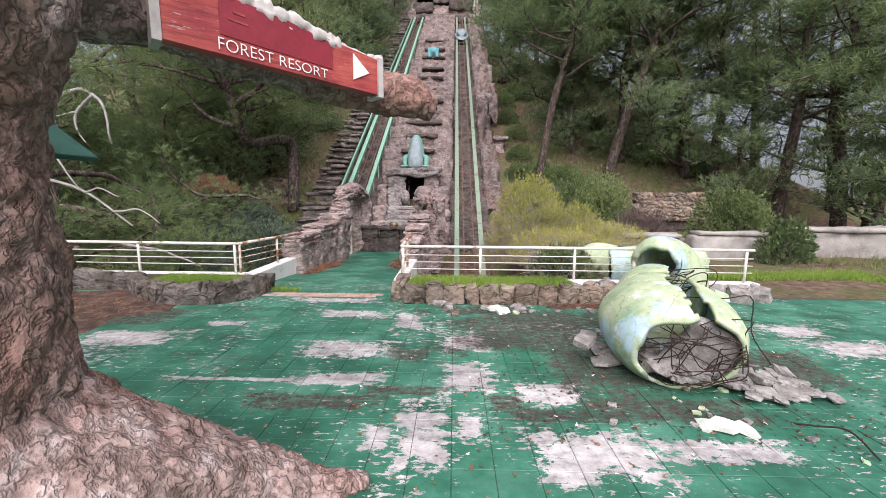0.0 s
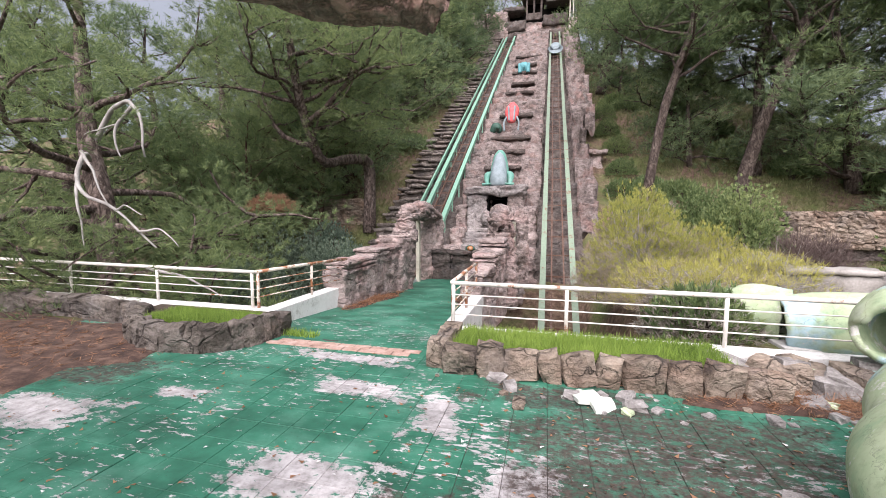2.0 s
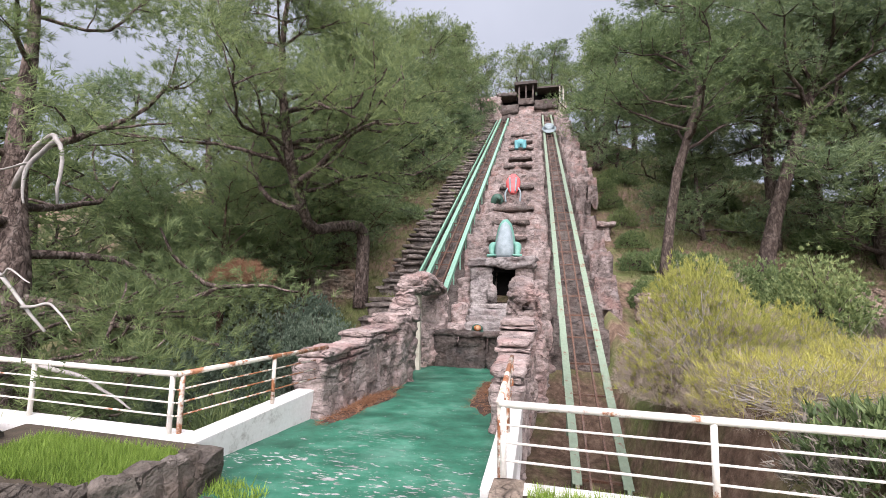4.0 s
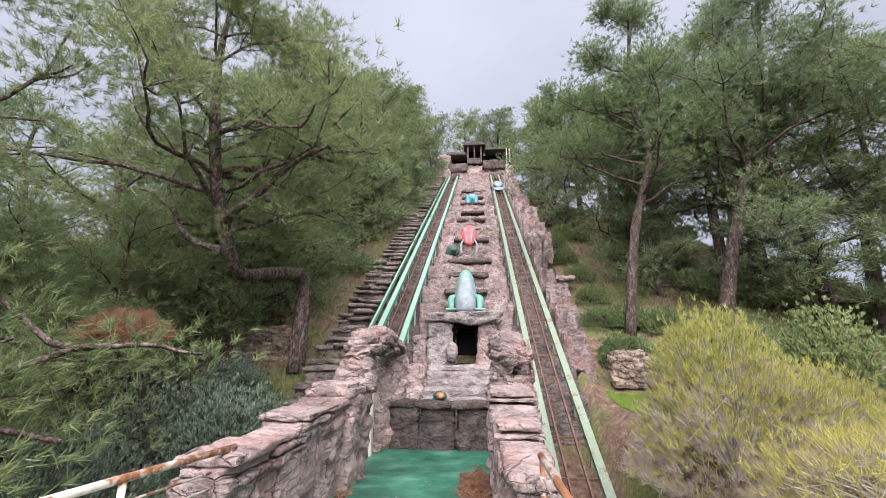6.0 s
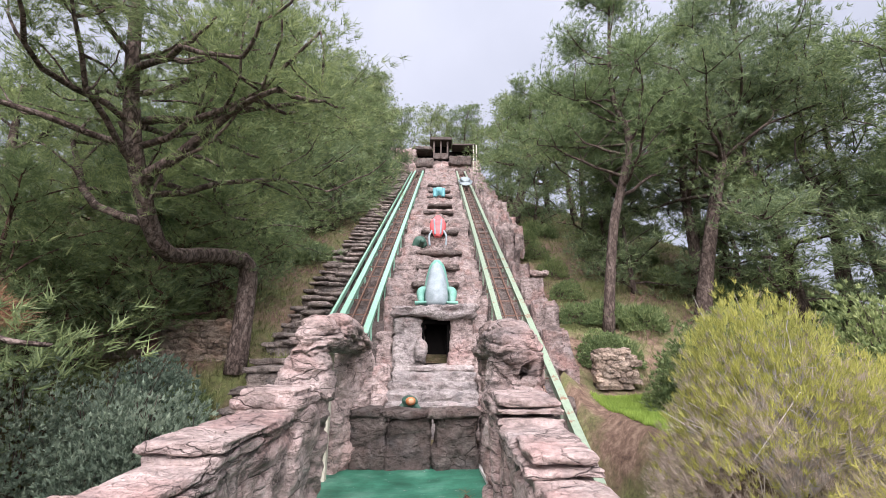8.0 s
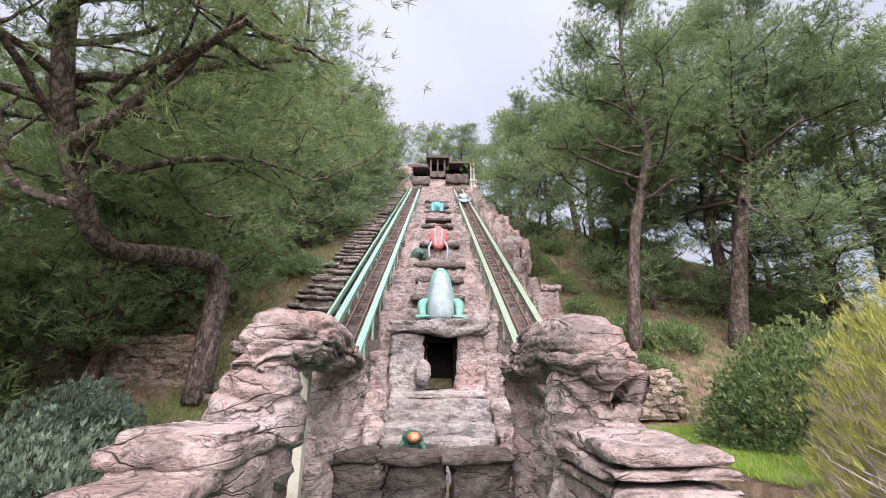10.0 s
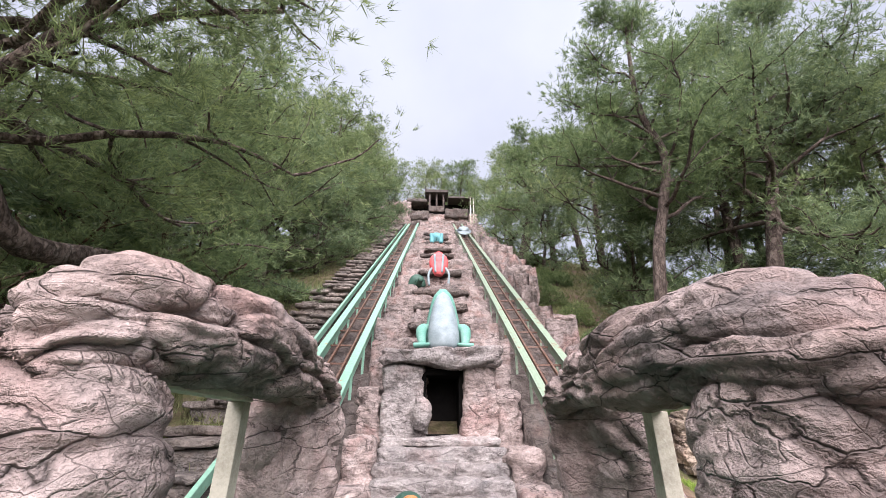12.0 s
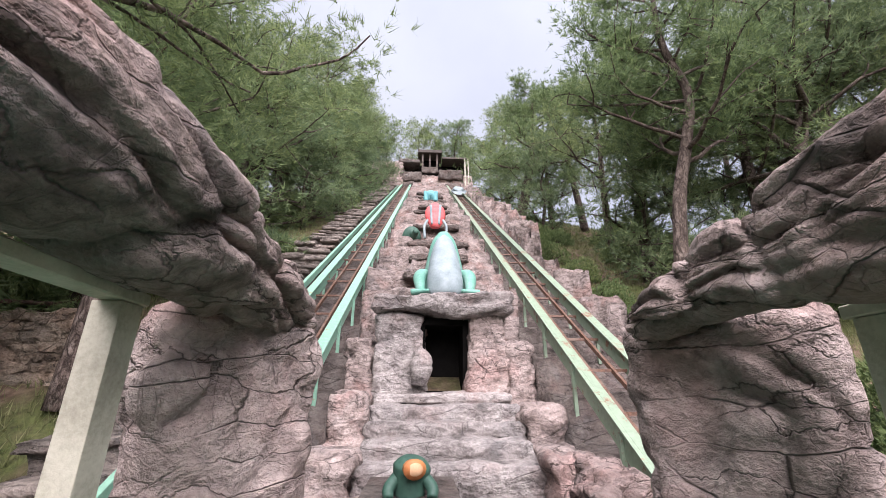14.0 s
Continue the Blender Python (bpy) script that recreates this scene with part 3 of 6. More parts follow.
def paved(i, j):
    x, y = -6.48 + i * TILE, -2.02 + j * TILE
    return x, y


paving = thing("paving", (0, 0, 0), "worn green-painted square floor tiles, patchily stripped to pale cement", "paving", kind="structure")
part("joint_bed", box_bm(-6.6, 7.2, -2.2, 6.75, -0.2, -0.006), grout, paving, "dark dirt-filled joints")
tile_me = bpy.data.meshes.new("tile")
_bm = box_bm(0.0016, TILE - 0.0016, 0.0016, TILE - 0.0016, -0.03, 0.0)
bmesh.ops.bevel(_bm, geom=[e for e in _bm.edges if all(v.co.z > -0.01 for v in e.verts)], offset=0.003, segments=1, affect="EDGES")
_bm.to_mesh(tile_me)
tv = [v.co.copy() for v in _bm.verts]
tf = [[v.index for v in f.verts] for f in _bm.faces]
_bm.free()
tile_me.materials.append(tile_paint)
rest = Soup()
for i in range(50):
    for j in range(32):
        x, y = paved(i, j)
        lift = random.uniform(-0.002, 0.003)
        if -2.2 < x < 2.5 and 1.3 < y < 5.5:
            t = new("tile", tile_me)
            t.parent = paving
            t.matrix_basis = pose(x, y, lift, random.uniform(-0.3, 0.3), random.uniform(-0.3, 0.3))
        else:
            rest.add(([v + Vector((x, y, lift)) for v in tv], tf))
rest.done("outer_tiles", tile_paint, paving, smooth=False)["kind"] = "stuff"


# ---- footbridge ----
def deck_z(y):
    return 0.0 if y < 6.8 else -0.53 * min(1.0, (y - 6.8) / 7.4)


def deck_x(y):
    return (-3.42 - 0.02 * (y - 7), -1.05 - 0.045 * (y - 7))


bridge = thing("footbridge", (0, 0, 0), "green-painted concrete footbridge sloping down between rock parapets", "footbridge", kind="structure")
v, f = [], []
for k in range(34):
    y = 6.62 + k * TILE
    a, b = deck_x(y)
    for x in np.linspace(a - 0.25, b + 0.25, 11):
        v.append((x, y, deck_z(y) - 0.002 + 0.008 * noise.noise(Vector((x * 3, y * 3, 1)))))
top = len(v)
v += [(p[0], p[1], p[2] - 0.28) for p in v]
for k in range(33):
    for i in range(10):
        q = (k * 11 + i, k * 11 + i + 1, (k + 1) * 11 + i + 1, (k + 1) * 11 + i)
        f.append(q)
        f.append(tuple(top + c for c in reversed(q)))
mesh_part("deck", v, f, tile_paint, bridge)
for s in (0, 1):
    y0, y1 = 6.62, 6.62 + 33 * TILE
    xa, xb = (deck_x(y0)[s], deck_x(y1)[s])
    o = -0.25 if s == 0 else 0.25
    part("deck_edge", beam_bm((xa + o, y0, -0.14), (xb + o, y1, deck_z(y1) - 0.14), 0.05, 0.3), concrete, bridge)
for y in (8.2, 11.2, 14.2):
    part("pier", box_bm(AX - 1.0, AX + 0.6, y - 0.2, y + 0.2, -2.9, deck_z(y) - 0.25, 0.03), concrete, bridge)

white_paint = grained("chipped_white_paint", [(0.3, (0.36, 0.34, 0.31)), (0.45, (0.66, 0.65, 0.62)), (0.7, (0.78, 0.77, 0.75))], 4, 30, 0.6)


def metal_paint(name, base, rust_at, rust=((0.17, 0.06, 0.025), (0.42, 0.19, 0.09))):
    s = Shader(name, 0.5, 0, 0.4)
    n = s.noise(3.5, 7, 0.7)
    y = s.ramp(n, [(rust_at, 0.0), (rust_at + 0.06, 1.0)])
    c = s.ramp(s.noise(12, 4, 0.6, (2, 2, 2)), [(0.3, tuple(c * 0.75 for c in base)), (0.7, base)])
    c = s.mix(y, c, s.ramp(s.noise(25, 4), [(0.3, rust[0]), (0.7, rust[1])]))
    s.bump(y, 0.3, 0.004)
    return s.colour(c)


rail_white = metal_paint("rusting_white_metal_paint", (0.72, 0.69, 0.62), 0.6)
rail_orange = metal_paint("heavily_rusted_white_metal", (0.7, 0.64, 0.55), 0.47)
track_green = metal_paint("faded_green_metal_paint", (0.22, 0.42, 0.31), 0.63)
track_olive = metal_paint("faded_olive_metal_paint", (0.21, 0.28, 0.2), 0.57, ((0.1, 0.05, 0.03), (0.25, 0.14, 0.09)))
track_rust = metal_paint("brown_rusted_track_steel", (0.15, 0.1, 0.075), 0.42, ((0.05, 0.025, 0.016), (0.16, 0.085, 0.055)))


def fence(name, ends, posts, base, height, metal, label):
    """A tubular railing along ends (two plan points with ground heights): posts, top rail, three wires."""
    (x0, y0, z0), (x1, y1, z1) = ends
    f = thing(name, (0, 0, 0), label, "railing")
    at = lambda s, h: Vector((x0 + (x1 - x0) * s, y0 + (y1 - y0) * s, z0 + (z1 - z0) * s + h))
    mesh_part("top_rail", *tube_arrays([at(0, height), at(0.5, height + 0.004), at(1, height)], [0.027] * 3, 10), metal, f, smooth=True)
    for h in (0.3, 0.52, 0.74):
        mesh_part("rail", *tube_arrays([at(0, base + (height - base) * h), at(1, base + (height - base) * h)], [0.009] * 2, 6), metal, f, smooth=True)
    for s in posts:
        mesh_part("post", *tube_arrays([at(s, base - 0.02), at(s, height - 0.01)], [0.023] * 2, 8), metal, f, smooth=True)
    return f


fence("railing", ((-3.98, 7.25, 0), (-13, 7.5, 0)), (0.005, 0.21, 0.43, 0.65, 0.87), 0.2, 0.75, rail_white, "white tubular metal railing with thin rails, flaking paint")
fence("railing", ((-3.96, 7.25, 0), (-3.55, 9.3, 0)), (0.02, 0.55, 0.97), 0.2, 0.75, rail_orange, "short rusty white railing beside the bridge")
fence("railing", ((-0.93, 7.12, 0), (5.2, 7.05, 0)), (0.005, 0.23, 0.5, 0.77, 0.98), 0.18, 0.75, rail_white, "white tubular metal railing above the grassy planter")
fence("railing", ((-0.93, 7.16, 0), (-0.97, 9.3, 0)), (0.03, 0.5, 0.97), 0.18, 0.75, rail_orange, "rust-orange railing at the bridge edge")
for name, x0, x1, y0, y1, z1, m in (("kerb", -3.88, -3.62, 7.1, 9.3, 0.2, white_paint), ("kerb", -13, -3.88, 7.1, 7.4, 0.2, white_paint), ("kerb", -1.06, -0.84, 7.02, 9.3, 0.18, white_paint), ("kerb", -0.84, 5.3, 6.96, 7.2, 0.18, white_paint)):
    tagged(part(name, box_bm(x0, x1, y0, y1, -0.35, z1, 0.015), m), "chipped white-painted concrete kerb under the railing", "kerb", kind="structure")

# ---- rock parapets and the two boarding arches ----
def parapet(name, blocks, label, seed):
    w = thing(name, (0, 0, 0), label, "rock wall")
    gp = random.Random(int(seed))
    for k, (x0, x1, y0, y1, z1) in enumerate(blocks):
        n = max(1, round((y1 - y0) / 0.52))
        for i in range(n):
            a, b = y0 + (y1 - y0) * i / n, y0 + (y1 - y0) * (i + 1) / n
            o, h = gp.uniform(-0.035, 0.035), gp.uniform(-0.05, 0.03)
            rock_block("rock_block", x0 + o, x1 + o, a - 0.02, b + 0.02, -0.9, z1 - 0.08 + h, rock_pink, w, 0.055, 0.07, 0.5, 0.3, seed + k * 3.1 + i * 1.7)
        m = max(1, round((y1 - y0) / 0.7))
        for i in range(m):
            a, b = y0 + (y1 - y0) * i / m, y0 + (y1 - y0) * (i + 1) / m
            for q, z in enumerate((z1 - 0.16, z1 - 0.07, z1 + 0.015)):
                d = gp.uniform(-0.03, 0.06)
                rock_block("cap_stone", x0 - d, x1 + d, a - gp.uniform(0, 0.06), b + gp.uniform(0, 0.06), z, z + 0.105, rock_pink, w, 0.045, 0.04, 0.36, 0.09, seed + k * 3.1 + i + q * 0.37)
    return w


parapet("rock_parapet", [(-3.92, -3.44, 9.1, 10.5, 0.6), (-3.94, -3.4, 10.45, 11.9, 0.74), (-4.0, -3.34, 11.85, 12.45, 0.96)], "stepped parapet of pinkish moulded concrete rock", 1.0)
parapet("rock_parapet", [(-1.22, -0.82, 9.2, 10.5, 0.48), (-1.28, -0.78, 10.45, 11.6, 0.68), (-1.32, -0.7, 11.55, 12.4, 0.92)], "stepped parapet of pinkish moulded concrete rock", 21.0)

timber = grained("weathered_cream_timber", [(0.3, (0.28, 0.26, 0.2)), (0.5, (0.48, 0.46, 0.37)), (0.7, (0.6, 0.58, 0.48))], 3, 40, 0.75)


def slanted_block(name, p, q, half, z0, z1, material, parent, seed, layer=0.34, amp=0.9):
    """A rock wall of thickness 2 * half that stands along the plan line p to q."""
    dx, dy = q[0] - p[0], q[1] - p[1]
    ln = math.hypot(dx, dy)
    v, f = block_arrays(-half, half, 0, ln, z0, z1, 0.04, 0.13)
    m = pose(p[0], p[1], 0, 0, 0, math.degrees(math.atan2(-dx, dy)))
    return rock_from([m @ c for c in v], f, name, material, parent, "", amp, layer, seed)


def boarding_arch(leg, beam, wall, post, z, seed, label):
    """An arch of moulded rock over a timber-framed side doorway."""
    a = thing("rock_arch", (0, 0, 0), label, "rock arch")
    rock_tube("front_leg", [p[:3] for p in leg], [p[3] for p in leg], rock_pink, a, 90, 110, 0.95, 0.62, 0.22, seed)
    rock_tube("arch_beam", [p[:3] for p in beam], [p[3] for p in beam], rock_sooty, a, 120, 200, 0.9, 0.82, 0.15, seed + 5)
    slanted_block("back_wall", wall[0], wall[1], 0.2, -0.9, z + 0.12, rock_pink, a, seed + 9, 0.5, 0.6)
    px, py = post
    part("post", box_bm(px - 0.06, px + 0.06, py - 0.07, py + 0.06, -0.55, z, 0.008), timber, a, "cream-painted timber door post")
    fx = leg[2][0]
    part("lintel", beam_bm((fx, 12.9, z + 0.03), (px, py + 0.1, z + 0.03), 0.11, 0.055, 0.006), timber, a, "cream-painted timber lintel board")
    return a


boarding_arch([(-3.7, 12.74, -0.8, 0.38), (-3.67, 12.74, 0.4, 0.36), (-3.6, 12.76, 1.1, 0.33), (-3.54, 12.78, 1.6, 0.22)],
              [(-3.58, 12.46, 1.38, 0.17), (-3.54, 12.7, 1.6, 0.25), (-3.5, 13.3, 1.7, 0.29), (-3.5, 14.2, 1.73, 0.28), (-3.48, 15.0, 1.66, 0.26), (-3.46, 15.7, 1.5, 0.18)],
              ((-3.86, 14.86), (-3.34, 15.76)), (-3.76, 14.52), 1.42, 40.0, "pinkish moulded rock arch over a timber-framed side doorway")
boarding_arch([(-0.86, 12.72, -0.8, 0.46), (-0.92, 12.74, 0.4, 0.44), (-0.98, 12.78, 1.1, 0.4), (-1.0, 12.8, 1.5, 0.26)],
              [(-0.8, 12.38, 1.25, 0.2), (-0.93, 12.66, 1.5, 0.33), (-1.0, 13.3, 1.62, 0.31), (-1.04, 14.1, 1.61, 0.28), (-1.08, 14.7, 1.57, 0.23), (-1.15, 15.2, 1.45, 0.14)],
              ((-0.42, 14.72), (-1.04, 15.55)), (-0.72, 14.28), 1.36, 60.0, "pinkish moulded rock arch over a side doorway facing the grass")

# ---- end of the platform, landing basin and cave front ----
basin = thing("landing_basin_wall", (0, 0, 0), "low dark stained rock wall closing the platform", "rock wall")
for k, (x0, x1) in enumerate(((-3.5, -2.85), (-2.85, -2.0), (-2.0, -1.2))):
    rock_block("rock_block", x0, x1, 15.1, 15.45, -1.4, 0.36, rock_dark, basin, 0.07, 0.09, 0.7, 0.3, 80 + k * 4)
for k, (x0, x1) in enumerate(((-3.5, -2.95), (-2.98, -2.1), (-2.12, -1.2))):
    rock_block("cap_stone", x0, x1, 15.02, 15.6, 0.32, 0.44, rock_dark, basin, 0.06, 0.05, 0.6, 0.08, 90 + k * 4)

cave = thing("cave_front", (0, 0, 0), "carved grey rock cave front with a black mouth and stepped base", "cave")
for k, (y0, z1) in enumerate(((18.9, 0.1), (19.4, 0.36), (19.85, 0.6), (20.3, 0.84))):
    rock_block("carved_step", AX - 1.35, AX + 1.35, y0, 21.6, -1.8, z1, rock_grey, cave, 0.09, 0.1, 0.55, 0.12, 100 + k * 5)
rock_block("sill", AX - 1.32, AX + 1.28, 20.75, 21.5, 0.8, 1.02, rock_grey, cave, 0.07, 0.09, 0.6, 0.12, 121)
rock_block("mouth_jamb", AX - 1.4, AX - 0.36, 21.0, 22.3, 0.9, 2.6, rock_grey, cave, 0.07, 0.14, 0.8, 0.3, 125)
rock_block("mouth_jamb", AX + 0.48, AX + 1.3, 21.0, 22.3, 0.9, 2.6, rock_pink, cave, 0.07, 0.14, 0.6, 0.6, 131)
rock_tube("mouth_knob", [(AX - 0.5, 21.0, 1.15), (AX - 0.42, 20.98, 1.55), (AX - 0.52, 21.0, 1.85)], [0.14, 0.24, 0.1], rock_grey, cave, 24, 20, 1, 0.3, 0.3, 3)
rock_block("roof_slab", AX - 1.45, AX + 1.4, 20.75, 22.9, 2.5, 2.98, rock_grey, cave, 0.07, 0.14, 1.1, 0.22, 137)
# the hollow is shallow; black back and added lining paint in its deep shade
part("dark_hollow", box_bm(AX - 0.6, AX + 0.7, 22.35, 22.5, 0.6, 2.7), shade_black, cave, "back of the cave, coloured black as deep shade")
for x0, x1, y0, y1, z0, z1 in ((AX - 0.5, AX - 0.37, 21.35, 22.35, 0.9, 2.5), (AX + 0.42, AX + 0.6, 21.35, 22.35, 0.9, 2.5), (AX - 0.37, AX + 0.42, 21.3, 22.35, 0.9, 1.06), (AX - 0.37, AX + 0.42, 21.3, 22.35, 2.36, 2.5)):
    part("hollow_lining", box_bm(x0, x1, y0, y1, z0, z1), shade_black, cave, "added cave lining, coloured black as deep shade")
for k, (x0, x1, y0, z1) in enumerate(((-4.15, -3.4, 18.6, 0.3), (-4.1, -3.45, 19.9, 1.05), (-4.05, -3.4, 21.0, 2.1), (-0.85, -0.15, 18.4, 0.3), (-0.8, -0.2, 19.7, 0.85), (-0.8, -0.25, 21.0, 2.0))):
    rock_block("side_rock", x0, x1, y0, y0 + 1.9, -2.0, z1, rock_pink, cave, 0.09, 0.15, 1.0, 0.3, 141 + k * 3)
for k, (x0, x1, y0, z1) in enumerate(((-3.75, -3.2, 16.3, 0.12), (-1.15, -0.75, 16.2, 0.3), (-0.95, -0.5, 16.6, 0.45))):
    rock_block("low_rock", x0, x1, y0, y0 + 0.8, -1.6, z1, rock_pink, cave, 0.07, 0.12, 0.9, 0.16, 161 + k * 3)


# ---- stepped rock slope of the ride ----
def stepped_slope(name, x0, x1, y0, y1, offset, step, material, label, seed, dx=0.16, dy=0.12, amp=1.0, jitter=0.3):
    """Rock terraces that climb beside and between the tracks."""
    nx, ny = int((x1 - x0) / dx) + 1, int((y1 - y0) / dy) + 1
    v = []
    for j in range(ny):
        y = y0 + (y1 - y0) * j / (ny - 1)
        for i in range(nx):
            x = x0 + (x1 - x0) * i / (nx - 1)
            w = y + jitter * noise.noise(Vector((x * 1.1, y * 0.4, seed))) + 0.9 * noise.noise(Vector((0.3, y * 0.45, seed + 5)))
            k = math.floor((w - y0) / step)
            u = (w - y0) / step - k
            z = rail_z(y0 + k * step) + offset + 0.625 * step * smoothstep(0.0, 0.28, u)
            v.append((x, y, z))
    f = [(j * nx + i, j * nx + i + 1, (j + 1) * nx + i + 1, (j + 1) * nx + i) for j in range(ny - 1) for i in range(nx - 1)]
    n0 = len(v)
    rim = [i for i in range(nx)] + [j * nx + nx - 1 for j in range(1, ny)] + [(ny - 1) * nx + i for i in range(nx - 2, -1, -1)] + [j * nx for j in range(ny - 2, 0, -1)]
    for i in rim:
        x, y, z = v[i]
        v.append((x, y, z - 1.6))
    for k in range(len(rim)):
        k2 = (k + 1) % len(rim)
        f.append((rim[k2], rim[k], n0 + k, n0 + k2))
    return tagged(rock_from(v, f, name, material, None, "", amp, 0.3, seed), label, "rock slope", kind="structure")


stepped_slope("rock_slope", AX - 1.95, AX + 1.95, 22.6, 57, -0.3, 1.25, rock_terrace, "terraced pinkish rock slope between the two tracks", 200, 0.13, 0.1, 1.4)
stepped_slope("rock_slope", 1.6, 2.45, 20.5, 31.0, -0.75, 1.9, rock_terrace, "low terraced rock edging beside the track", 220, 0.13, 0.1, 1.7, 1.2)
stepped_slope("rock_slope", 1.6, 3.1, 30.8, 57, -0.4, 1.9, rock_terrace, "terraced rock bank beside the track", 221, 0.13, 0.1, 1.7, 1.2)
stairway = thing("stone_stairway", (0, 0, 0), "rough grey slate stairway climbing beside the track", "stairs", kind="structure")
gs = random.Random(240)
y = 15.5
while y < 57:
    z = rail_z(y) + 0.12 + gs.uniform(-0.05, 0.05)
    far = y > 34
    for x0, x1 in ((-7.3, -6.7 + gs.uniform(-0.2, 0.2)), (-6.72, -5.98)):
        z1 = z + gs.uniform(-0.09, 0.09)
        rock_block("step", x0 + gs.uniform(-0.16, 0.05), x1 + gs.uniform(-0.03, 0.08), y - gs.uniform(0.0, 0.2), y + 0.95, z1 - 0.16, z1, slate, stairway, 0.16 if far else 0.09, 0.05, 0.45, 0.1, y)
    rock_block("riser", -7.25, -6.0, y + 0.08, y + 1.1, z - 1.0, z - 0.1, slate, stairway, 0.25 if far else 0.14, 0.05, 0.6, 0.14, y + 0.5)
    y += 0.58
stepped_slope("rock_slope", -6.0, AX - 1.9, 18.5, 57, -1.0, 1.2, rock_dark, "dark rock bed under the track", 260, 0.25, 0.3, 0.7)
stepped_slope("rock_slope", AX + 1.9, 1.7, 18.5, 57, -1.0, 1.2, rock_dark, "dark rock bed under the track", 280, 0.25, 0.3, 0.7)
for k, (y, w, dx) in enumerate(((24.2, 1.0, 0), (25.9, 1.0, 0.05), (27.6, 1.2, 0.1), (31.0, 1.1, 0.1), (33, 0.9, -0.05), (35.4, 1.1, 0), (37.6, 1.0, 0.1), (40.6, 1.1, 0), (43, 1.0, 0), (46, 1.2, 0))):
    s = tagged(rock_block("ledge_slab", AX - w + dx, AX + w + dx, y - 0.55, y + 0.6, rail_z(y) - 0.1, rail_z(y) + 0.16, rock_dark, None, 0.1, 0.08, 0.8, 0.12, 300 + k), "dark stained rock slab projecting from the terraced slope", "rock ledge", "ledges of the slope")


# ---- inclined tracks ----
def track(name, xs, y0, y1, label, paint_, walkway=None):
    t = thing(name, (0, 0, 0), label, "ride track")
    for x in xs:
        a, b = Vector((x, y0, rail_z(y0))), Vector((x, y1, rail_z(y1)))
        side = part("side_beam", beam_bm(a, b, 0.09, 0.34, 0.008), paint_, t, "green painted steel side beam")
        part("beam_flange", beam_bm(a + Vector((0, 0, 0.18)), b + Vector((0, 0, 0.18)), 0.2, 0.03), paint_, side)
    m0, m1 = xs[0] + 0.3, xs[-1] - 0.3
    for x in (m0, m1):
        part("inner_rail", beam_bm((x, y0, rail_z(y0) - 0.1), (x, y1, rail_z(y1) - 0.1), 0.05, 0.08), track_rust, t, "rusty running rail")
    if walkway is not None:
        part("side_beam", beam_bm((walkway, y0 + 2, rail_z(y0 + 2)), (walkway, y1, rail_z(y1)), 0.09, 0.2, 0.008), paint_, t, "pale green painted steel side beam")
    y = y0 + 0.4
    while y < y1:
        part("crosspiece", beam_bm((xs[0], y, rail_z(y) - 0.12), (xs[-1], y, rail_z(y) - 0.12), 0.07, 0.05), track_rust, t)
        y += 1.05
    y = y0 + 0.5
    while y < y1:
        for x in (xs[0] - 0.06, xs[-1] + 0.06):
            part("stanchion", box_bm(x - 0.03, x + 0.03, y - 0.03, y + 0.03, rail_z(y) - 0.75, rail_z(y) + 0.1), paint_, t)
        y += 1.5
    return t


track("ride_track", (-5.32, -4.3), 13.4, 56.5, "pale green steel ride track climbing the hill, rusting between its beams", track_green, -5.75)
track("ride_track", (0.14, 1.16), 13.4, 56.5, "faded olive-green steel ride track climbing the hill, rusty inside", track_olive)

threshold = thing("threshold", (0, 0, 0), "row of worn pinkish bricks across the bridge entrance", "threshold", kind="structure")
brick_red = grained("worn_pinkish_brick", [(0.3, (0.2, 0.12, 0.09)), (0.5, (0.36, 0.24, 0.19)), (0.7, (0.48, 0.38, 0.33))], 5, 40)
brick_me = bpy.data.meshes.new("brick")
_bm = box_bm(0.004, 0.206, 0.0, 0.1, -0.03, 0.014, 0.004, 1)
_bm.to_mesh(brick_me)
_bm.free()
brick_me.materials.append(brick_red)
for i in range(9):
    for j in range(2):
        br = new("brick", brick_me)
        br.parent = threshold
        br.matrix_basis = pose(-3.15 + 0.21 * i + 0.1 * j, 6.4 + 0.11 * j, random.uniform(-0.004, 0.003))

# ---- moulded tree with the resort sign ----
def bark_tube(name, pts, material, parent, sides=56, n=60, depth=1.0, seed=0.0):
    path = smooth_path(pts, n)
    v, f = tube_arrays([p[:3] for p in path], [p[3] for p in path], sides)
    me = bpy.data.meshes.new(name)
    me.from_pydata([tuple(c) for c in v], [], f)
    me.update()
    moved = []
    for c in me.vertices:
        q = c.co + Vector((seed, 0, 0))
        w = q + 0.2 * noise.noise_vector(q * 3)
        cell = noise.voronoi(Vector((w.x * 9, w.y * 9, w.z * 5.5)))[0]
        crack = max(0.0, 1 - (cell[1] - cell[0]) / 0.22)
        d = 0.06 * noise.noise(q * 1.4) + 0.03 * noise.noise(q * 4) + 0.012 * noise.noise(q * 14) - 0.022 * crack
        moved.append(c.co + c.normal * d * depth)
    for c, p in zip(me.vertices, moved):
        c.co = p
    me.update()
    me.shade_smooth()
    return link_mesh(name, me, material, parent)


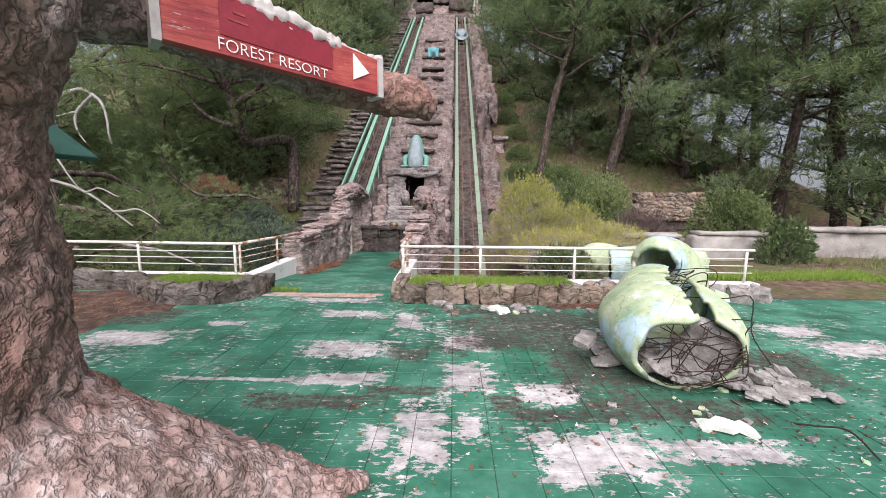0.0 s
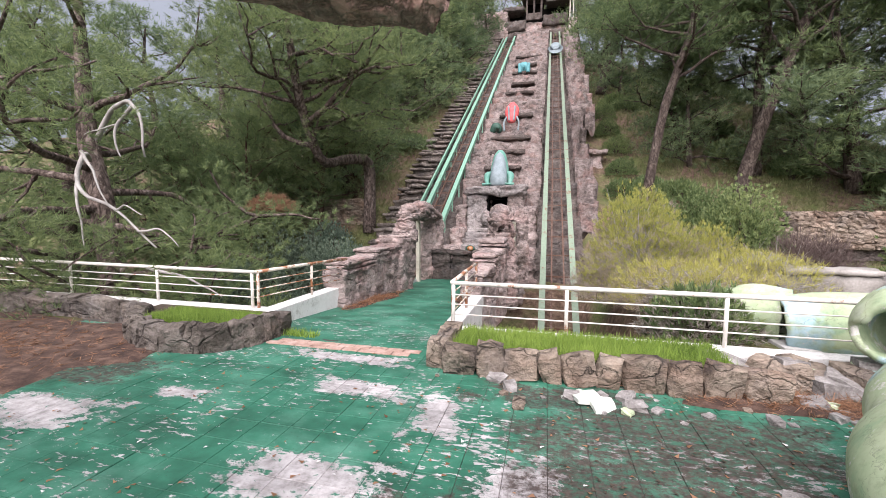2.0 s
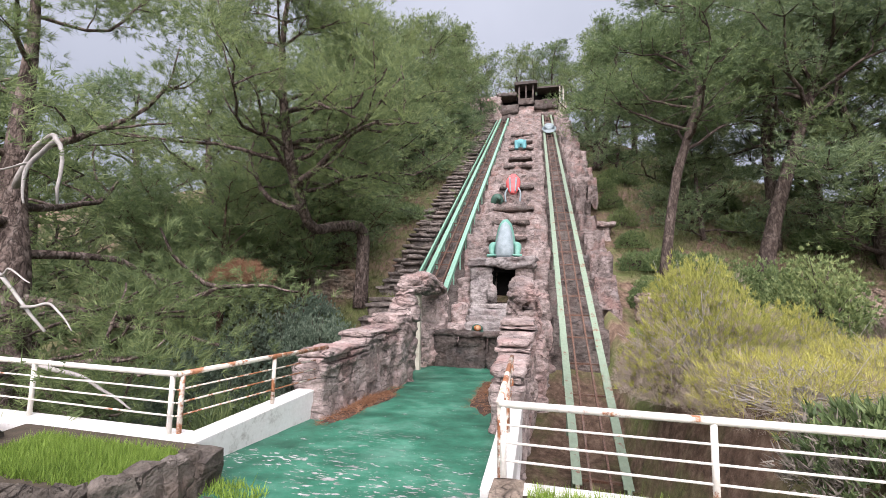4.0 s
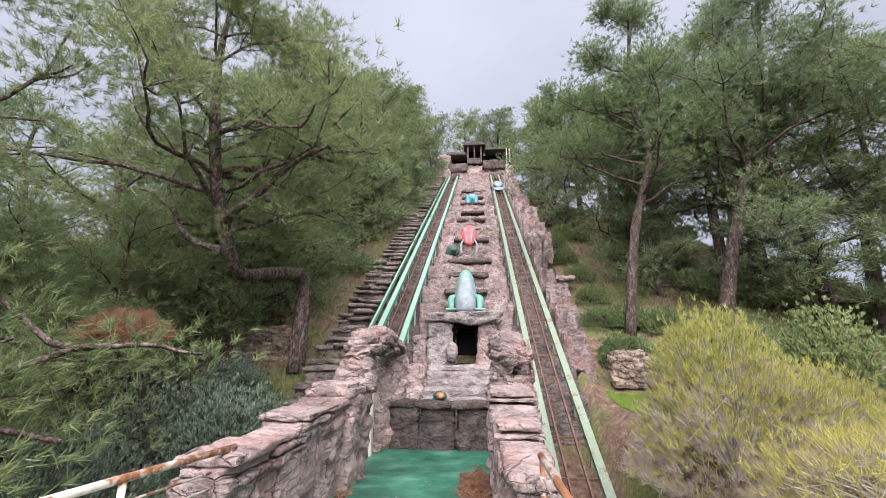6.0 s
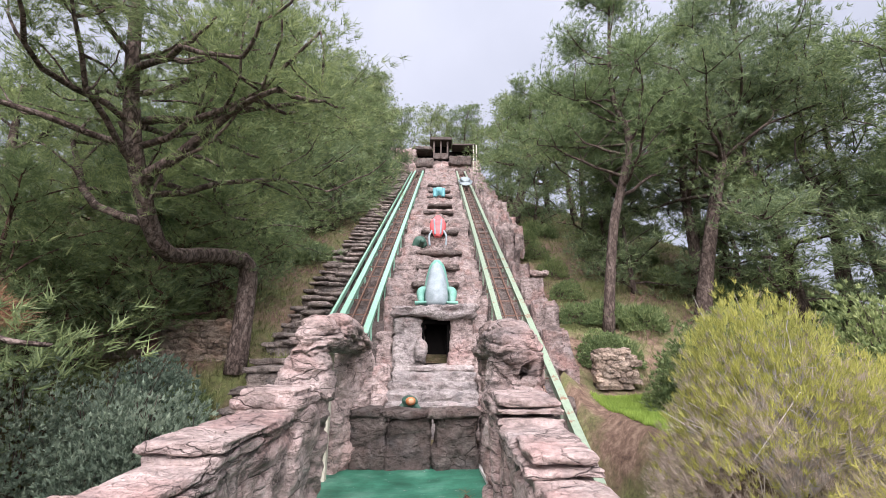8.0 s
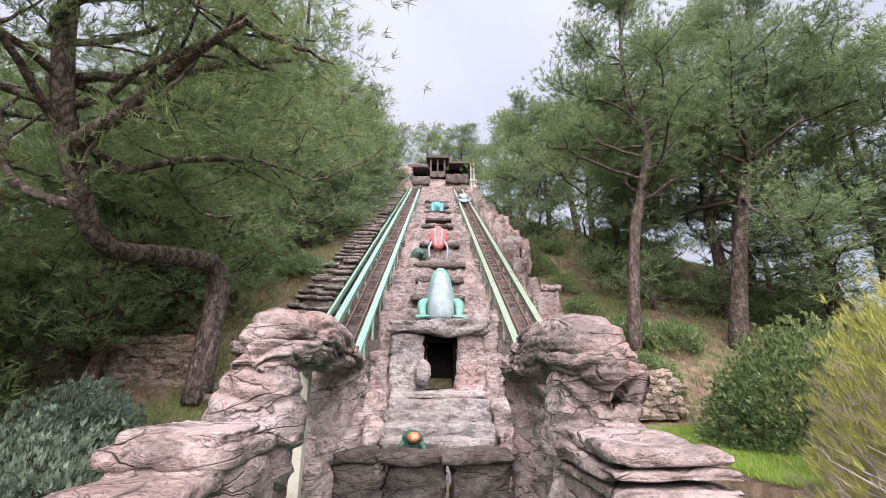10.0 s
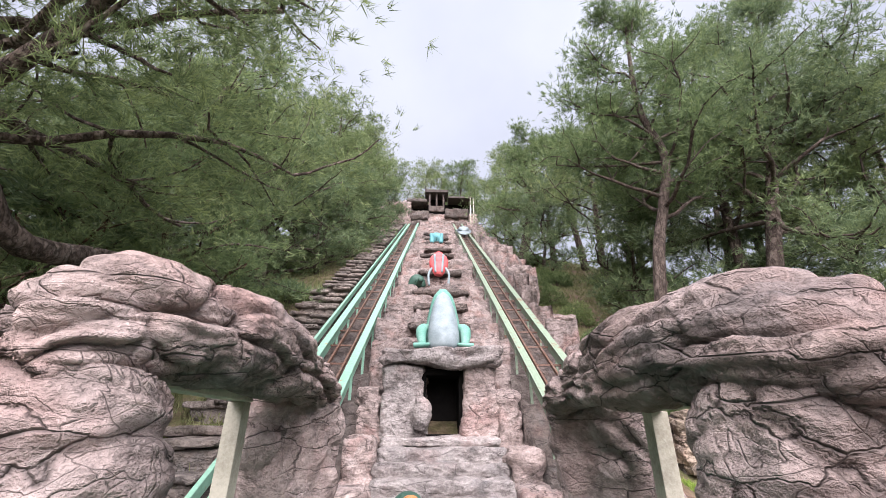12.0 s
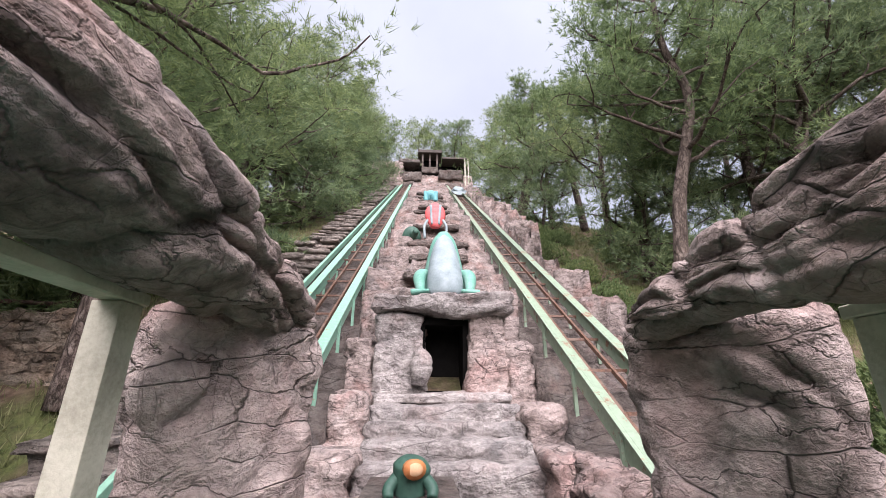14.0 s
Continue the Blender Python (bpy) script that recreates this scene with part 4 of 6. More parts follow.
model_tree = thing("sign_tree", (-2.25, 1.45, 0), "brown moulded concrete tree trunk whose branch carries a red sign", "sculpture")
model_tree.matrix_basis = Matrix()
bark_tube("trunk", [(-2.3, 1.42, -0.2, 1.0), (-2.3, 1.44, 0.25, 0.76), (-2.3, 1.48, 0.75, 0.6), (-2.29, 1.5, 1.5, 0.55), (-2.27, 1.5, 2.05, 0.56), (-2.2, 1.48, 2.6, 0.64), (-2.25, 1.45, 3.6, 0.58), (-2.35, 1.4, 4.6, 0.45)], bark_model, model_tree, 150, 160, 1.3)
bark_tube("branch", [(-2.25, 1.5, 1.95, 0.45), (-2.2, 1.62, 2.48, 0.5), (-2.08, 2.0, 2.78, 0.36), (-1.86, 2.5, 2.76, 0.24), (-1.36, 3.05, 2.65, 0.18), (-0.82, 3.5, 2.55, 0.175), (-0.4, 3.7, 2.52, 0.18), (-0.22, 3.86, 2.46, 0.13)], bark_model, model_tree, 70, 110, 0.9, 3.0)
bark_tube("root", [(-2.2, 1.55, 0.45, 0.62), (-1.65, 1.76, 0.25, 0.44), (-1.15, 1.95, 0.1, 0.26), (-0.78, 2.07, 0.04, 0.15), (-0.48, 2.17, 0.0, 0.06)], bark_model, model_tree, 80, 100, 1.0, 7.0)
bark_tube("root", [(-2.3, 1.4, 0.4, 0.55), (-2.45, 0.75, 0.1, 0.34), (-2.5, 0.2, -0.02, 0.16)], bark_model, model_tree, 60, 60, 0.9, 9.0)

sr = Shader("faded_red_sign_paint", 0.6, 0, 0.3)
streak = sr.noise((3, 3, 38), 6, 0.68, (1, 5, 2))
rc = sr.ramp(sr.noise(2.2, 4, 0.6), [(0.35, (0.27, 0.035, 0.04)), (0.5, (0.36, 0.065, 0.055)), (0.68, (0.46, 0.13, 0.09))])
rc = sr.mix(0.85, rc, sr.ramp(streak, [(0.32, 0.5), (0.5, 1.0), (0.7, 1.22)]), "MULTIPLY")
rc = sr.mix(sr.ramp(sr.noise((7, 7, 40), 7, 0.75, (3, 8, 1)), [(0.62, 0.0), (0.66, 0.75)]), rc, (0.5, 0.4, 0.36))
sr.bump(streak, 0.5, 0.012)
sign_red = sr.colour(rc)
sign_dark = grained("dark_crimson_paint", [(0.3, (0.16, 0.012, 0.022)), (0.7, (0.27, 0.025, 0.04))], 4, 30, 0.55)
sign_white = grained("white_sign_lettering", [(0.3, (0.6, 0.58, 0.56)), (0.7, (0.8, 0.79, 0.78))], 6, 40, 0.6)
P0, P1 = Vector((-1.63, 2.33, 0)), Vector((-0.61, 3.22, 0))
U = (P1 - P0).normalized()
NRM = Vector((U.y, -U.x, 0))
LEN = (P1 - P0).length


def on_sign(s, h, out):
    """A point of the sign's face: s along it, h up it (0 to 1), out in front."""
    lo, hi = 2.53 + (2.44 - 2.53) * s, 2.9 + (2.69 - 2.9) * s
    p = P0 + (P1 - P0) * s + NRM * out
    return Vector((p.x, p.y, lo + (hi - lo) * h))


def sign_panel(name, s0, s1, h0, h1, out, material, label="", deep=0.03, parent=None):
    n = 12
    v, f = [], []
    for o in (out, out - deep):
        for i in range(n + 1):
            s = s0 + (s1 - s0) * i / n
            v += [on_sign(s, h0, o), on_sign(s, h1 + (0.05 * noise.noise(Vector((s * 9, h1 * 3, 0))) if h1 > 0.9 else 0), o)]
    m = 2 * (n + 1)
    for i in range(n):
        a = 2 * i
        f += [(a, a + 2, a + 3, a + 1), (m + a, m + a + 1, m + a + 3, m + a + 2), (a, m + a, m + a + 2, a + 2), (a + 1, a + 3, m + a + 3, m + a + 1)]
    f += [(0, 1, m + 1, m), (2 * n, m + 2 * n, m + 2 * n + 1, 2 * n + 1)]
    return mesh_part(name, v, f, material, parent or model_tree, label)


board = sign_panel("sign_board", 0.0, 1.0, 0.0, 1.0, 0.03, sign_red, "faded red painted sign board", 0.1)
sign_panel("sign_panel", 0.215, 0.735, 0.32, 0.99, 0.036, sign_dark, "dark crimson painted rectangle", 0.004, board)
sign_panel("emblem", 0.25, 0.33, 0.6, 0.64, 0.04, sign_red, "illegible worn emblem", 0.003, board)
sign_panel("emblem", 0.27, 0.32, 0.74, 0.78, 0.04, sign_red, "illegible worn emblem", 0.003, board)
grey_cap = grained("pale_cement_edge", [(0.3, (0.3, 0.28, 0.26)), (0.7, (0.52, 0.5, 0.47))], 5, 30)
sign_panel("sign_edge", -0.035, 0.0, -0.05, 1.05, 0.05, grey_cap, "pale cement edging", 0.2)
sign_panel("sign_edge", 1.0, 1.03, -0.08, 1.05, 0.05, grey_cap, "pale cement edging", 0.18)
bark_tube("branch_ridge", [(*(on_sign(s, 1.06, -0.04)), 0.075) for s in (0.1, 0.3, 0.5, 0.7, 0.9, 1.05)], grey_cap, model_tree, 24, 90, 1.5, 5.0)
mesh_part("arrow", [on_sign(0.85, 0.22, 0.04), on_sign(0.945, 0.52, 0.04), on_sign(0.85, 0.9, 0.04), on_sign(0.85, 0.22, 0.034), on_sign(0.945, 0.52, 0.034), on_sign(0.85, 0.9, 0.034)], [(0, 1, 2), (5, 4, 3), (0, 3, 4, 1), (1, 4, 5, 2), (2, 5, 3, 0)], sign_white, board, "white direction arrow")
WORDS = "FOREST RESORT"


def text_mesh(body):
    """A raised text as a mesh, with its least and greatest x."""
    crv = bpy.data.curves.new("letter", "FONT")
    crv.body, crv.size, crv.extrude, crv.offset = body, 1.0, 0.02, -0.012
    tmp = new("letter", crv)
    bpy.context.view_layer.update()
    me = bpy.data.meshes.new_from_object(tmp.evaluated_get(bpy.context.evaluated_depsgraph_get()))
    bpy.data.objects.remove(tmp)
    xs = [c.co.x for c in me.vertices]
    return me, min(xs), max(xs)


_, x_lo, x_hi = text_mesh(WORDS)
for i, ch in enumerate(WORDS):
    if ch == " ":
        continue
    tme, a_lo, a_hi = text_mesh(ch)
    shift = text_mesh(WORDS[:i + 1])[2] - a_hi
    for c in tme.vertices:
        s = 0.205 + 0.5 * (c.co.x + shift - x_lo) / (x_hi - x_lo)
        c.co = on_sign(s, 0.06 + 0.3 * c.co.y, 0.041 + 0.08 * c.co.z)
    link_mesh("letter", tme, sign_white, board, "white capital letter " + ch)

# ---- broken green sculpture ----
mint = Shader("peeling_mint_paint", 0.8, 0, 0.2)
pc = mint.ramp(mint.noise(2.4, 6, 0.65), [(0.3, (0.21, 0.33, 0.2)), (0.45, (0.33, 0.41, 0.25)), (0.6, (0.4, 0.46, 0.3)), (0.75, (0.5, 0.53, 0.42))])
pc = mint.mix(mint.ramp(mint.noise(1.3, 4, 0.6, (5, 1, 2)), [(0.56, 0.0), (0.63, 0.8)]), pc, (0.36, 0.52, 0.62))
split = mint.voronoi((1.7, 1.7, 1.7), warp=mint.math("MULTIPLY", mint.noise(5, 5, 0.6, (2, 2, 7)), 0.8))
pc = mint.mix(mint.ramp(split, [(0.0, 0.5), (0.004, 0.2), (0.008, 0.0)]), pc, (0.1, 0.1, 0.085))
pc = mint.mix(0.7, pc, mint.ramp(mint.noise(9, 8, 0.75, (1, 6, 4)), [(0.33, 0.6), (0.5, 1.0), (0.7, 1.15)]), "MULTIPLY")
pc = mint.mix(mint.ramp(mint.noise(5, 7, 0.75, (9, 1, 2)), [(0.58, 0.0), (0.62, 0.9)]), pc, (0.6, 0.58, 0.54))
mint.bump(mint.noise(18, 5, 0.6), 0.3, 0.01)
mint_paint = mint.colour(pc)
belly_grey2 = grained("pale_shard_paint", [(0.3, (0.42, 0.46, 0.4)), (0.7, (0.66, 0.68, 0.6))], 4, 25, 0.6)
rubble_grey = grained("broken_concrete", [(0.3, (0.1, 0.088, 0.08)), (0.48, (0.24, 0.225, 0.21)), (0.66, (0.42, 0.4, 0.38))], 9, 60, 0.9, 0.9, 0.25, 0.0, 0.02)
wire_dark = grained("rusty_wire", [(0.3, (0.018, 0.014, 0.013)), (0.7, (0.055, 0.032, 0.025))], 8, 60)


def shell(name, pts, thick, parent, material, jag0=0.0, jag1=0.0, sides=44, n=26, seed=0, label="", squash=1.0, gap=None, ragged=1.0):
    """A hollow broken barrel along pts (x, y, z, radius); jagged rims, and a stretch of the wall (first and last degree) broken out."""
    rgs = random.Random(seed)
    path = smooth_path(pts, n)
    r0 = [noise.noise(Vector((math.cos(k * 2 * math.pi / sides) * 2.2, math.sin(k * 2 * math.pi / sides) * 2.2, seed))) for k in range(sides)]
    v, f = [], []
    for layer in (0, 1):
        vv, _ = tube_arrays([p[:3] for p in path], [p[3] - thick * layer for p in path], sides, squash)
        v += vv
    ring = n * sides
    for layer in (0, 1):
        for k in range(sides):
            b = layer * ring + k
            line = [v[b + i * sides] for i in range(n)]
            gone0 = max(0, jag0 * (0.5 + r0[k])) / max(0.01, (line[1] - line[0]).length)
            gone1 = max(0, jag1 * (0.5 + r0[(k + 7) % sides])) / max(0.01, (line[-1] - line[-2]).length)
            for i in range(n):
                s = min(n - 1.001, i + min(8, gone0) * max(0, 1 - i / 10) - min(8, gone1) * max(0, 1 - (n - 1 - i) / 10))
                v[b + i * sides] = line[int(s)].lerp(line[int(s) + 1], s - int(s))
    kept = [[True] * sides for _ in range(n - 1)]
    if gap:
        for i in range(n - 1):
            saw = abs((i * 2.7 / n) % 1 - 0.4) * 24 + 14 * noise.noise(Vector((i * 0.35, seed, 1)))
            saw2 = abs((i * 2.1 / n + 0.3) % 1 - 0.5) * 20
            for k in range(sides):
                d = v[i * sides + k] - Vector(path[i][:3])
                at = math.degrees(math.atan2(d.z, d.x))
                kept[i][k] = not (gap[0] + ragged * saw2 < at < gap[1] - ragged * saw)
    for i in range(n - 1):
        for k in range(sides):
            if not kept[i][k]:
                continue
            k2 = (k + 1) % sides
            q = (i * sides + k, i * sides + k2, (i + 1) * sides + k2, (i + 1) * sides + k)
            f.append(q)
            f.append(tuple(ring + c for c in reversed(q)))
            beyond = (i == 0 or not kept[i - 1][k], not kept[i][k2], i == n - 2 or not kept[i + 1][k], not kept[i][k - 1])
            for s, bare_edge in enumerate(beyond):
                if bare_edge:
                    a, b = q[s], q[(s + 1) % 4]
                    f.append((a, ring + a, ring + b, b))
    v = [c + 0.018 * noise.noise_vector(c * 2.5) for c in v]
    return mesh_part(name, v, f, material, parent, label, True)


beast = thing("broken_sculpture", (0, 0, 0), "broken hollow concrete sculpture in peeling mint-green paint", "sculpture")
shell("front_barrel", [(2.04, 3.34, 0.33, 0.45), (2.06, 3.54, 0.37, 0.56), (2.12, 3.92, 0.4, 0.625), (2.25, 4.3, 0.42, 0.59), (2.37, 4.6, 0.44, 0.5)], 0.045, beast, mint_paint, 0.06, 0.05, 96, 48, 2, "", 0.76, (66, 98), 0.6)
shell("neck_piece", [(2.33, 4.52, 0.46, 0.48), (2.46, 4.82, 0.5, 0.44), (2.64, 5.15, 0.5, 0.37), (2.8, 5.45, 0.44, 0.28)], 0.045, beast, mint_paint, 0.06, 0.25, 60, 30, 4, "", 0.85, (20, 92), 0.8)
shell("curved_ring", [(3.12, 6.22, 0.6, 0.33), (3.22, 6.38, 0.68, 0.37), (3.46, 6.5, 0.6, 0.4), (3.68, 6.55, 0.32, 0.4), (3.76, 6.55, -0.02, 0.38)], 0.06, beast, mint_paint, 0.08, 0.0, seed=6)
tail = thing("fallen_tail_piece", (0, 0, 0), "mint-green concrete tail pieces lying behind the railing", "sculpture")
shell("tail_barrel", [(3.2, 8.3, 0.2, 0.36), (3.6, 8.2, 0.24, 0.42), (4.2, 8.05, 0.26, 0.44), (4.9, 7.95, 0.25, 0.4)], 0.06, tail, mint_paint, 0.05, 0.1, seed=8)
shell("tail_barrel", [(2.8, 8.9, 0.2, 0.28), (3.05, 8.7, 0.3, 0.36), (3.4, 8.45, 0.26, 0.38)], 0.06, tail, mint_paint, 0.05, 0.05, seed=9)
part("support", box_bm(3.1, 4.8, 7.9, 8.3, -1.6, 0.0, 0.02), concrete, tail)


def bent_wire(name, a, b, bow, parent, r=0.008, seed=0):
    g = random.Random(seed)
    a, b = Vector(a), Vector(b)
    mid = (a + b) / 2 + Vector(bow)
    q = smooth_path([a, (a + mid) / 2 + Vector([g.uniform(-0.06, 0.06) for _ in range(3)]), mid, (b + mid) / 2 + Vector([g.uniform(-0.06, 0.06) for _ in range(3)]), b], 16)
    return mesh_part(name, *tube_arrays(q, [r] * 16, 5), wire_dark, parent, smooth=True)


for k in range(26):
    g = random.Random(900 + k)
    a1 = g.uniform(0, 2 * math.pi)
    a2 = a1 + g.uniform(1.2, 4)
    c = Vector((2.05, 3.38, 0.33))
    bent_wire("wire", c + 0.4 * Vector((math.cos(a1), -0.35 * math.cos(a1), 0.68 * math.sin(a1))), c + 0.4 * Vector((math.cos(a2), -0.35 * math.cos(a2), 0.68 * math.sin(a2))), (g.uniform(-0.22, 0.22), g.uniform(-0.25, 0.1), g.uniform(-0.2, 0.2)), beast, 0.005, k)
for k in range(8):
    g = random.Random(940 + k)
    bent_wire("wire", (2.2 + g.uniform(-0.1, 0.3), 4.1 + g.uniform(-0.3, 0.4), 0.72 + g.uniform(-0.1, 0.1)), (2.6 + g.uniform(-0.2, 0.3), 4.9, 0.6 + g.uniform(-0.1, 0.2)), (g.uniform(-0.1, 0.3), -0.1, g.uniform(0.0, 0.15)), beast, 0.005, 50 + k)
bent_wire("wire", (2.15, 3.75, 0.75), (3.0, 3.7, 0.12), (0.2, 0, 0.32), beast, 0.006, 70)
bent_wire("wire", (2.2, 3.9, 0.72), (2.75, 4.3, 0.5), (0.1, 0, 0.3), beast, 0.006, 72)
bent_wire("wire", (2.3, 3.2, 0.02), (2.75, 2.45, 0.02), (0.12, 0, 0.01), beast, 0.007, 71)

# ---- loose stones: shared low meshes ----
def stone_mesh(name, seed, material, flat=1.0):
    bm = bmesh.new()
    bmesh.ops.create_cube(bm, size=1)
    bmesh.ops.subdivide_edges(bm, edges=bm.edges[:], cuts=1, use_grid_fill=True)
    g = random.Random(seed)
    for v in bm.verts:
        n = v.co.normalized()
        v.co = v.co.lerp(n * 0.62, 0.3) + Vector([g.uniform(-0.09, 0.09) for _ in range(3)])
        v.co.z *= flat
    me = bpy.data.meshes.new(name)
    bm.to_mesh(me)
    bm.free()
    me.materials.append(material)
    return me


rubble_mesh = [stone_mesh("rubble", k, rubble_grey) for k in range(5)]
warm_mesh = [stone_mesh("stone", 20 + k, stone_warm) for k in range(5)]
dark_mesh = [stone_mesh("stone", 40 + k, stone_mossy) for k in range(5)]
green_mesh = [stone_mesh("shard", 60 + k, mint_paint) for k in range(3)]


def put_stone(name, me, at, size, turn, parent):
    o = new(name, me)
    o.parent = parent
    o.matrix_basis = pose(*at, random.uniform(-14, 14), random.uniform(-14, 14), turn) @ Matrix.Diagonal((*size, 1))
    return o


rubble = thing("rubble_heap", (0, 0, 0), "heap of broken grey concrete rubble spilling from the sculpture", "rubble")
g = random.Random(77)
for k in range(46):
    x, y = 2.02 + g.gauss(0, 0.17), 3.55 + g.uniform(-0.18, 0.4)
    s = g.uniform(0.07, 0.2)
    put_stone("rubble", g.choice(rubble_mesh), (x, y, 0.08 + g.uniform(0, 0.16)), (s, s * g.uniform(0.7, 1.4), s * g.uniform(0.35, 0.8)), g.uniform(0, 360), rubble)
for k in range(46):
    x, y = 2.72 + g.gauss(0, 0.27), 3.5 + g.gauss(0, 0.17)
    s = g.uniform(0.05, 0.17)
    put_stone("rubble", g.choice(rubble_mesh), (x, y, 0.03 + g.uniform(0, 0.04)), (s, s * g.uniform(0.7, 1.4), s * g.uniform(0.18, 0.4)), g.uniform(0, 360), rubble)
for k in range(8):
    s = g.uniform(0.1, 0.22)
    put_stone("rubble", g.choice(rubble_mesh), (1.55 + g.gauss(0, 0.06), 4.15 + g.gauss(0, 0.2), 0.04), (s, s * 1.6, s * 0.22), g.uniform(0, 360), rubble)
slab = thing("fallen_slab", (0, 0, 0), "leaning slab of broken pitted concrete in the barrel", "rubble")
rock_from([pose(2.2, 3.5, 0.3, 14, 28, -8) @ c for c in block_arrays(-0.24, 0.24, -0.06, 0.06, -0.32, 0.3, 0.05, 0.05)[0]], block_arrays(-0.24, 0.24, -0.06, 0.06, -0.32, 0.3, 0.05, 0.05)[1], "slab", rubble_grey, slab, "", 0.35, 0.4, 3)
for (x, y, sx, sy, t, lab) in ((2.02, 2.8, 0.27, 0.09, -14, "curved pale shard of the sculpture on the tiles"), (0.62, 5.75, 0.3, 0.14, -40, "pale shard of the sculpture on the dirt")):
    o = thing("shard", (0, 0, 0), lab, "rubble")
    v, f = [], []
    for i in range(9):
        for j in range(2):
            a = -0.9 + 1.8 * i / 8
            v.append((sx * math.sin(a) * 0.9, sy * (2 * j - 1) * (0.8 + 0.3 * math.sin(i * 2.1 + j)), sx * 0.45 * (math.cos(a) - 0.62)))
    m = pose(x, y, 0.005, 0, 0, t)
    v = [m @ Vector(p) for p in v]
    v += [p - Vector((0, 0, 0.035)) for p in v]
    for i in range(8):
        a = 2 * i
        f += [(a, a + 2, a + 3, a + 1), (18 + a, 18 + a + 1, 18 + a + 3, 18 + a + 2), (a, 18 + a, 18 + a + 2, a + 2), (a + 1, a + 3, 18 + a + 3, 18 + a + 1)]
    f += [(0, 1, 19, 18), (16, 34, 35, 17)]
    mesh_part("shard_piece", v, f, belly_grey2, o)
for k in range(60):
    x, y = g.choice(((0.9 + g.gauss(0, 0.7), 5.75 + g.gauss(0, 0.16)), (2.3 + g.gauss(0, 0.5), 6.05 + g.gauss(0, 0.25)), (2.0 + g.gauss(0, 0.4), 2.9 + g.gauss(0, 0.3))))
    s = g.uniform(0.03, 0.09) if g.random() < 0.7 or y < 4 else g.uniform(0.1, 0.22)
    if y > 6.25:
        continue
    o = put_stone("loose_stone", g.choice(rubble_mesh + green_mesh[:1] + warm_mesh[:1]), (x, y, s * 0.14), (s, s * g.uniform(0.6, 1), s * 0.4), g.uniform(0, 360), None)
    tagged(o, "loose piece of broken concrete lying on the paving", "stone", "loose stones on the court")

# ---- planters ----
planter = thing("stone_planter", (0, 0, 0), "low planter of upright warm brown field stones filled with grass", "planter")
x = -0.78
while x < 1.95:
    w = g.uniform(0.16, 0.36)
    put_stone("stone", g.choice(warm_mesh), (x + w / 2, 6.14 + g.uniform(-0.02, 0.03), 0.13), (w * 0.98, 0.2, g.uniform(0.28, 0.4)), g.uniform(-6, 6), planter)
    x += w
for k in range(3):
    put_stone("stone", g.choice(warm_mesh), (-0.86, 6.3 + 0.27 * k, 0.12), (0.22, 0.3, 0.34), g.uniform(-6, 6), planter)
soil_dark = grained("planter_soil", [(0.3, (0.03, 0.025, 0.018)), (0.7, (0.09, 0.07, 0.05))], 6, 40)
part("soil", box_bm(-0.8, 2.0, 6.2, 6.97, -0.1, 0.2, 0.03), soil_dark, planter)
rough_wall = thing("rubble_wall", (0, 0, 0), "collapsing wall of rough concrete and green-stained stones below the railing", "stone wall")
for k in range(44):
    s = g.uniform(0.18, 0.4)
    x = g.uniform(1.9, 5.2)
    z = g.uniform(0.0, 0.16)
    put_stone("stone", g.choice(rubble_mesh + warm_mesh[:2] + green_mesh), (x, 6.72 - 0.9 * (0.2 - z) + g.uniform(-0.1, 0.1), z), (s, s * 0.8, s * 0.7), g.uniform(0, 360), rough_wall)
planter2 = thing("stone_planter", (0, 0, 0), "low planter of dark mossy stones with a strip of grass", "planter")
edge = smooth_path([(-3.3, 6.95), (-3.35, 6.25), (-3.75, 5.95), (-4.5, 5.95), (-5.1, 6.3), (-5.6, 6.75), (-7, 6.9), (-9, 6.95)], 34)
for k in range(33):
    (xa, ya), (xb, yb) = edge[k], edge[k + 1]
    ln = math.hypot(xb - xa, yb - ya)
    put_stone("stone", g.choice(dark_mesh), ((xa + xb) / 2, (ya + yb) / 2, 0.1), (ln * 1.35, 0.24, g.uniform(0.34, 0.44)), math.degrees(math.atan2(yb - ya, xb - xa)), planter2)
pts = [(p[0], p[1]) for p in edge[:24]] + [(-5.6, 7.12), (-3.4, 7.12)]
bm = bmesh.new()
bm.faces.new([bm.verts.new((p[0], p[1], 0.2)) for p in pts])
r_ = bmesh.ops.extrude_face_region(bm, geom=bm.faces[:])
bmesh.ops.translate(bm, verts=[e for e in r_["geom"] if isinstance(e, bmesh.types.BMVert)], vec=(0, 0, -0.3))
part("soil", bm, soil_dark, planter2)


def grass(name, spots, count, size, material, label, seed, height=lambda x, y: 0.0):
    """Blades scattered over boxes (x0, x1, y0, y1)."""
    rng = np.random.default_rng(seed)
    areas = np.array([(b[1] - b[0]) * (b[3] - b[2]) for b in spots])
    c = []
    for b, a in zip(spots, areas / areas.sum()):
        m = int(count * a)
        xy = np.stack([rng.uniform(b[0], b[1], m), rng.uniform(b[2], b[3], m)], 1)
        keep = [(x, y, height(x, y)) for x, y in xy]
        c += keep
    c = np.array(c)
    d = np.tile(np.array([0, 0, 1.0]), (len(c), 1))
    return tagged(tri_mesh(name, blades(c, d, 4, size[0], size[1], 0.35, rng), material), label, "grass", kind="stuff")


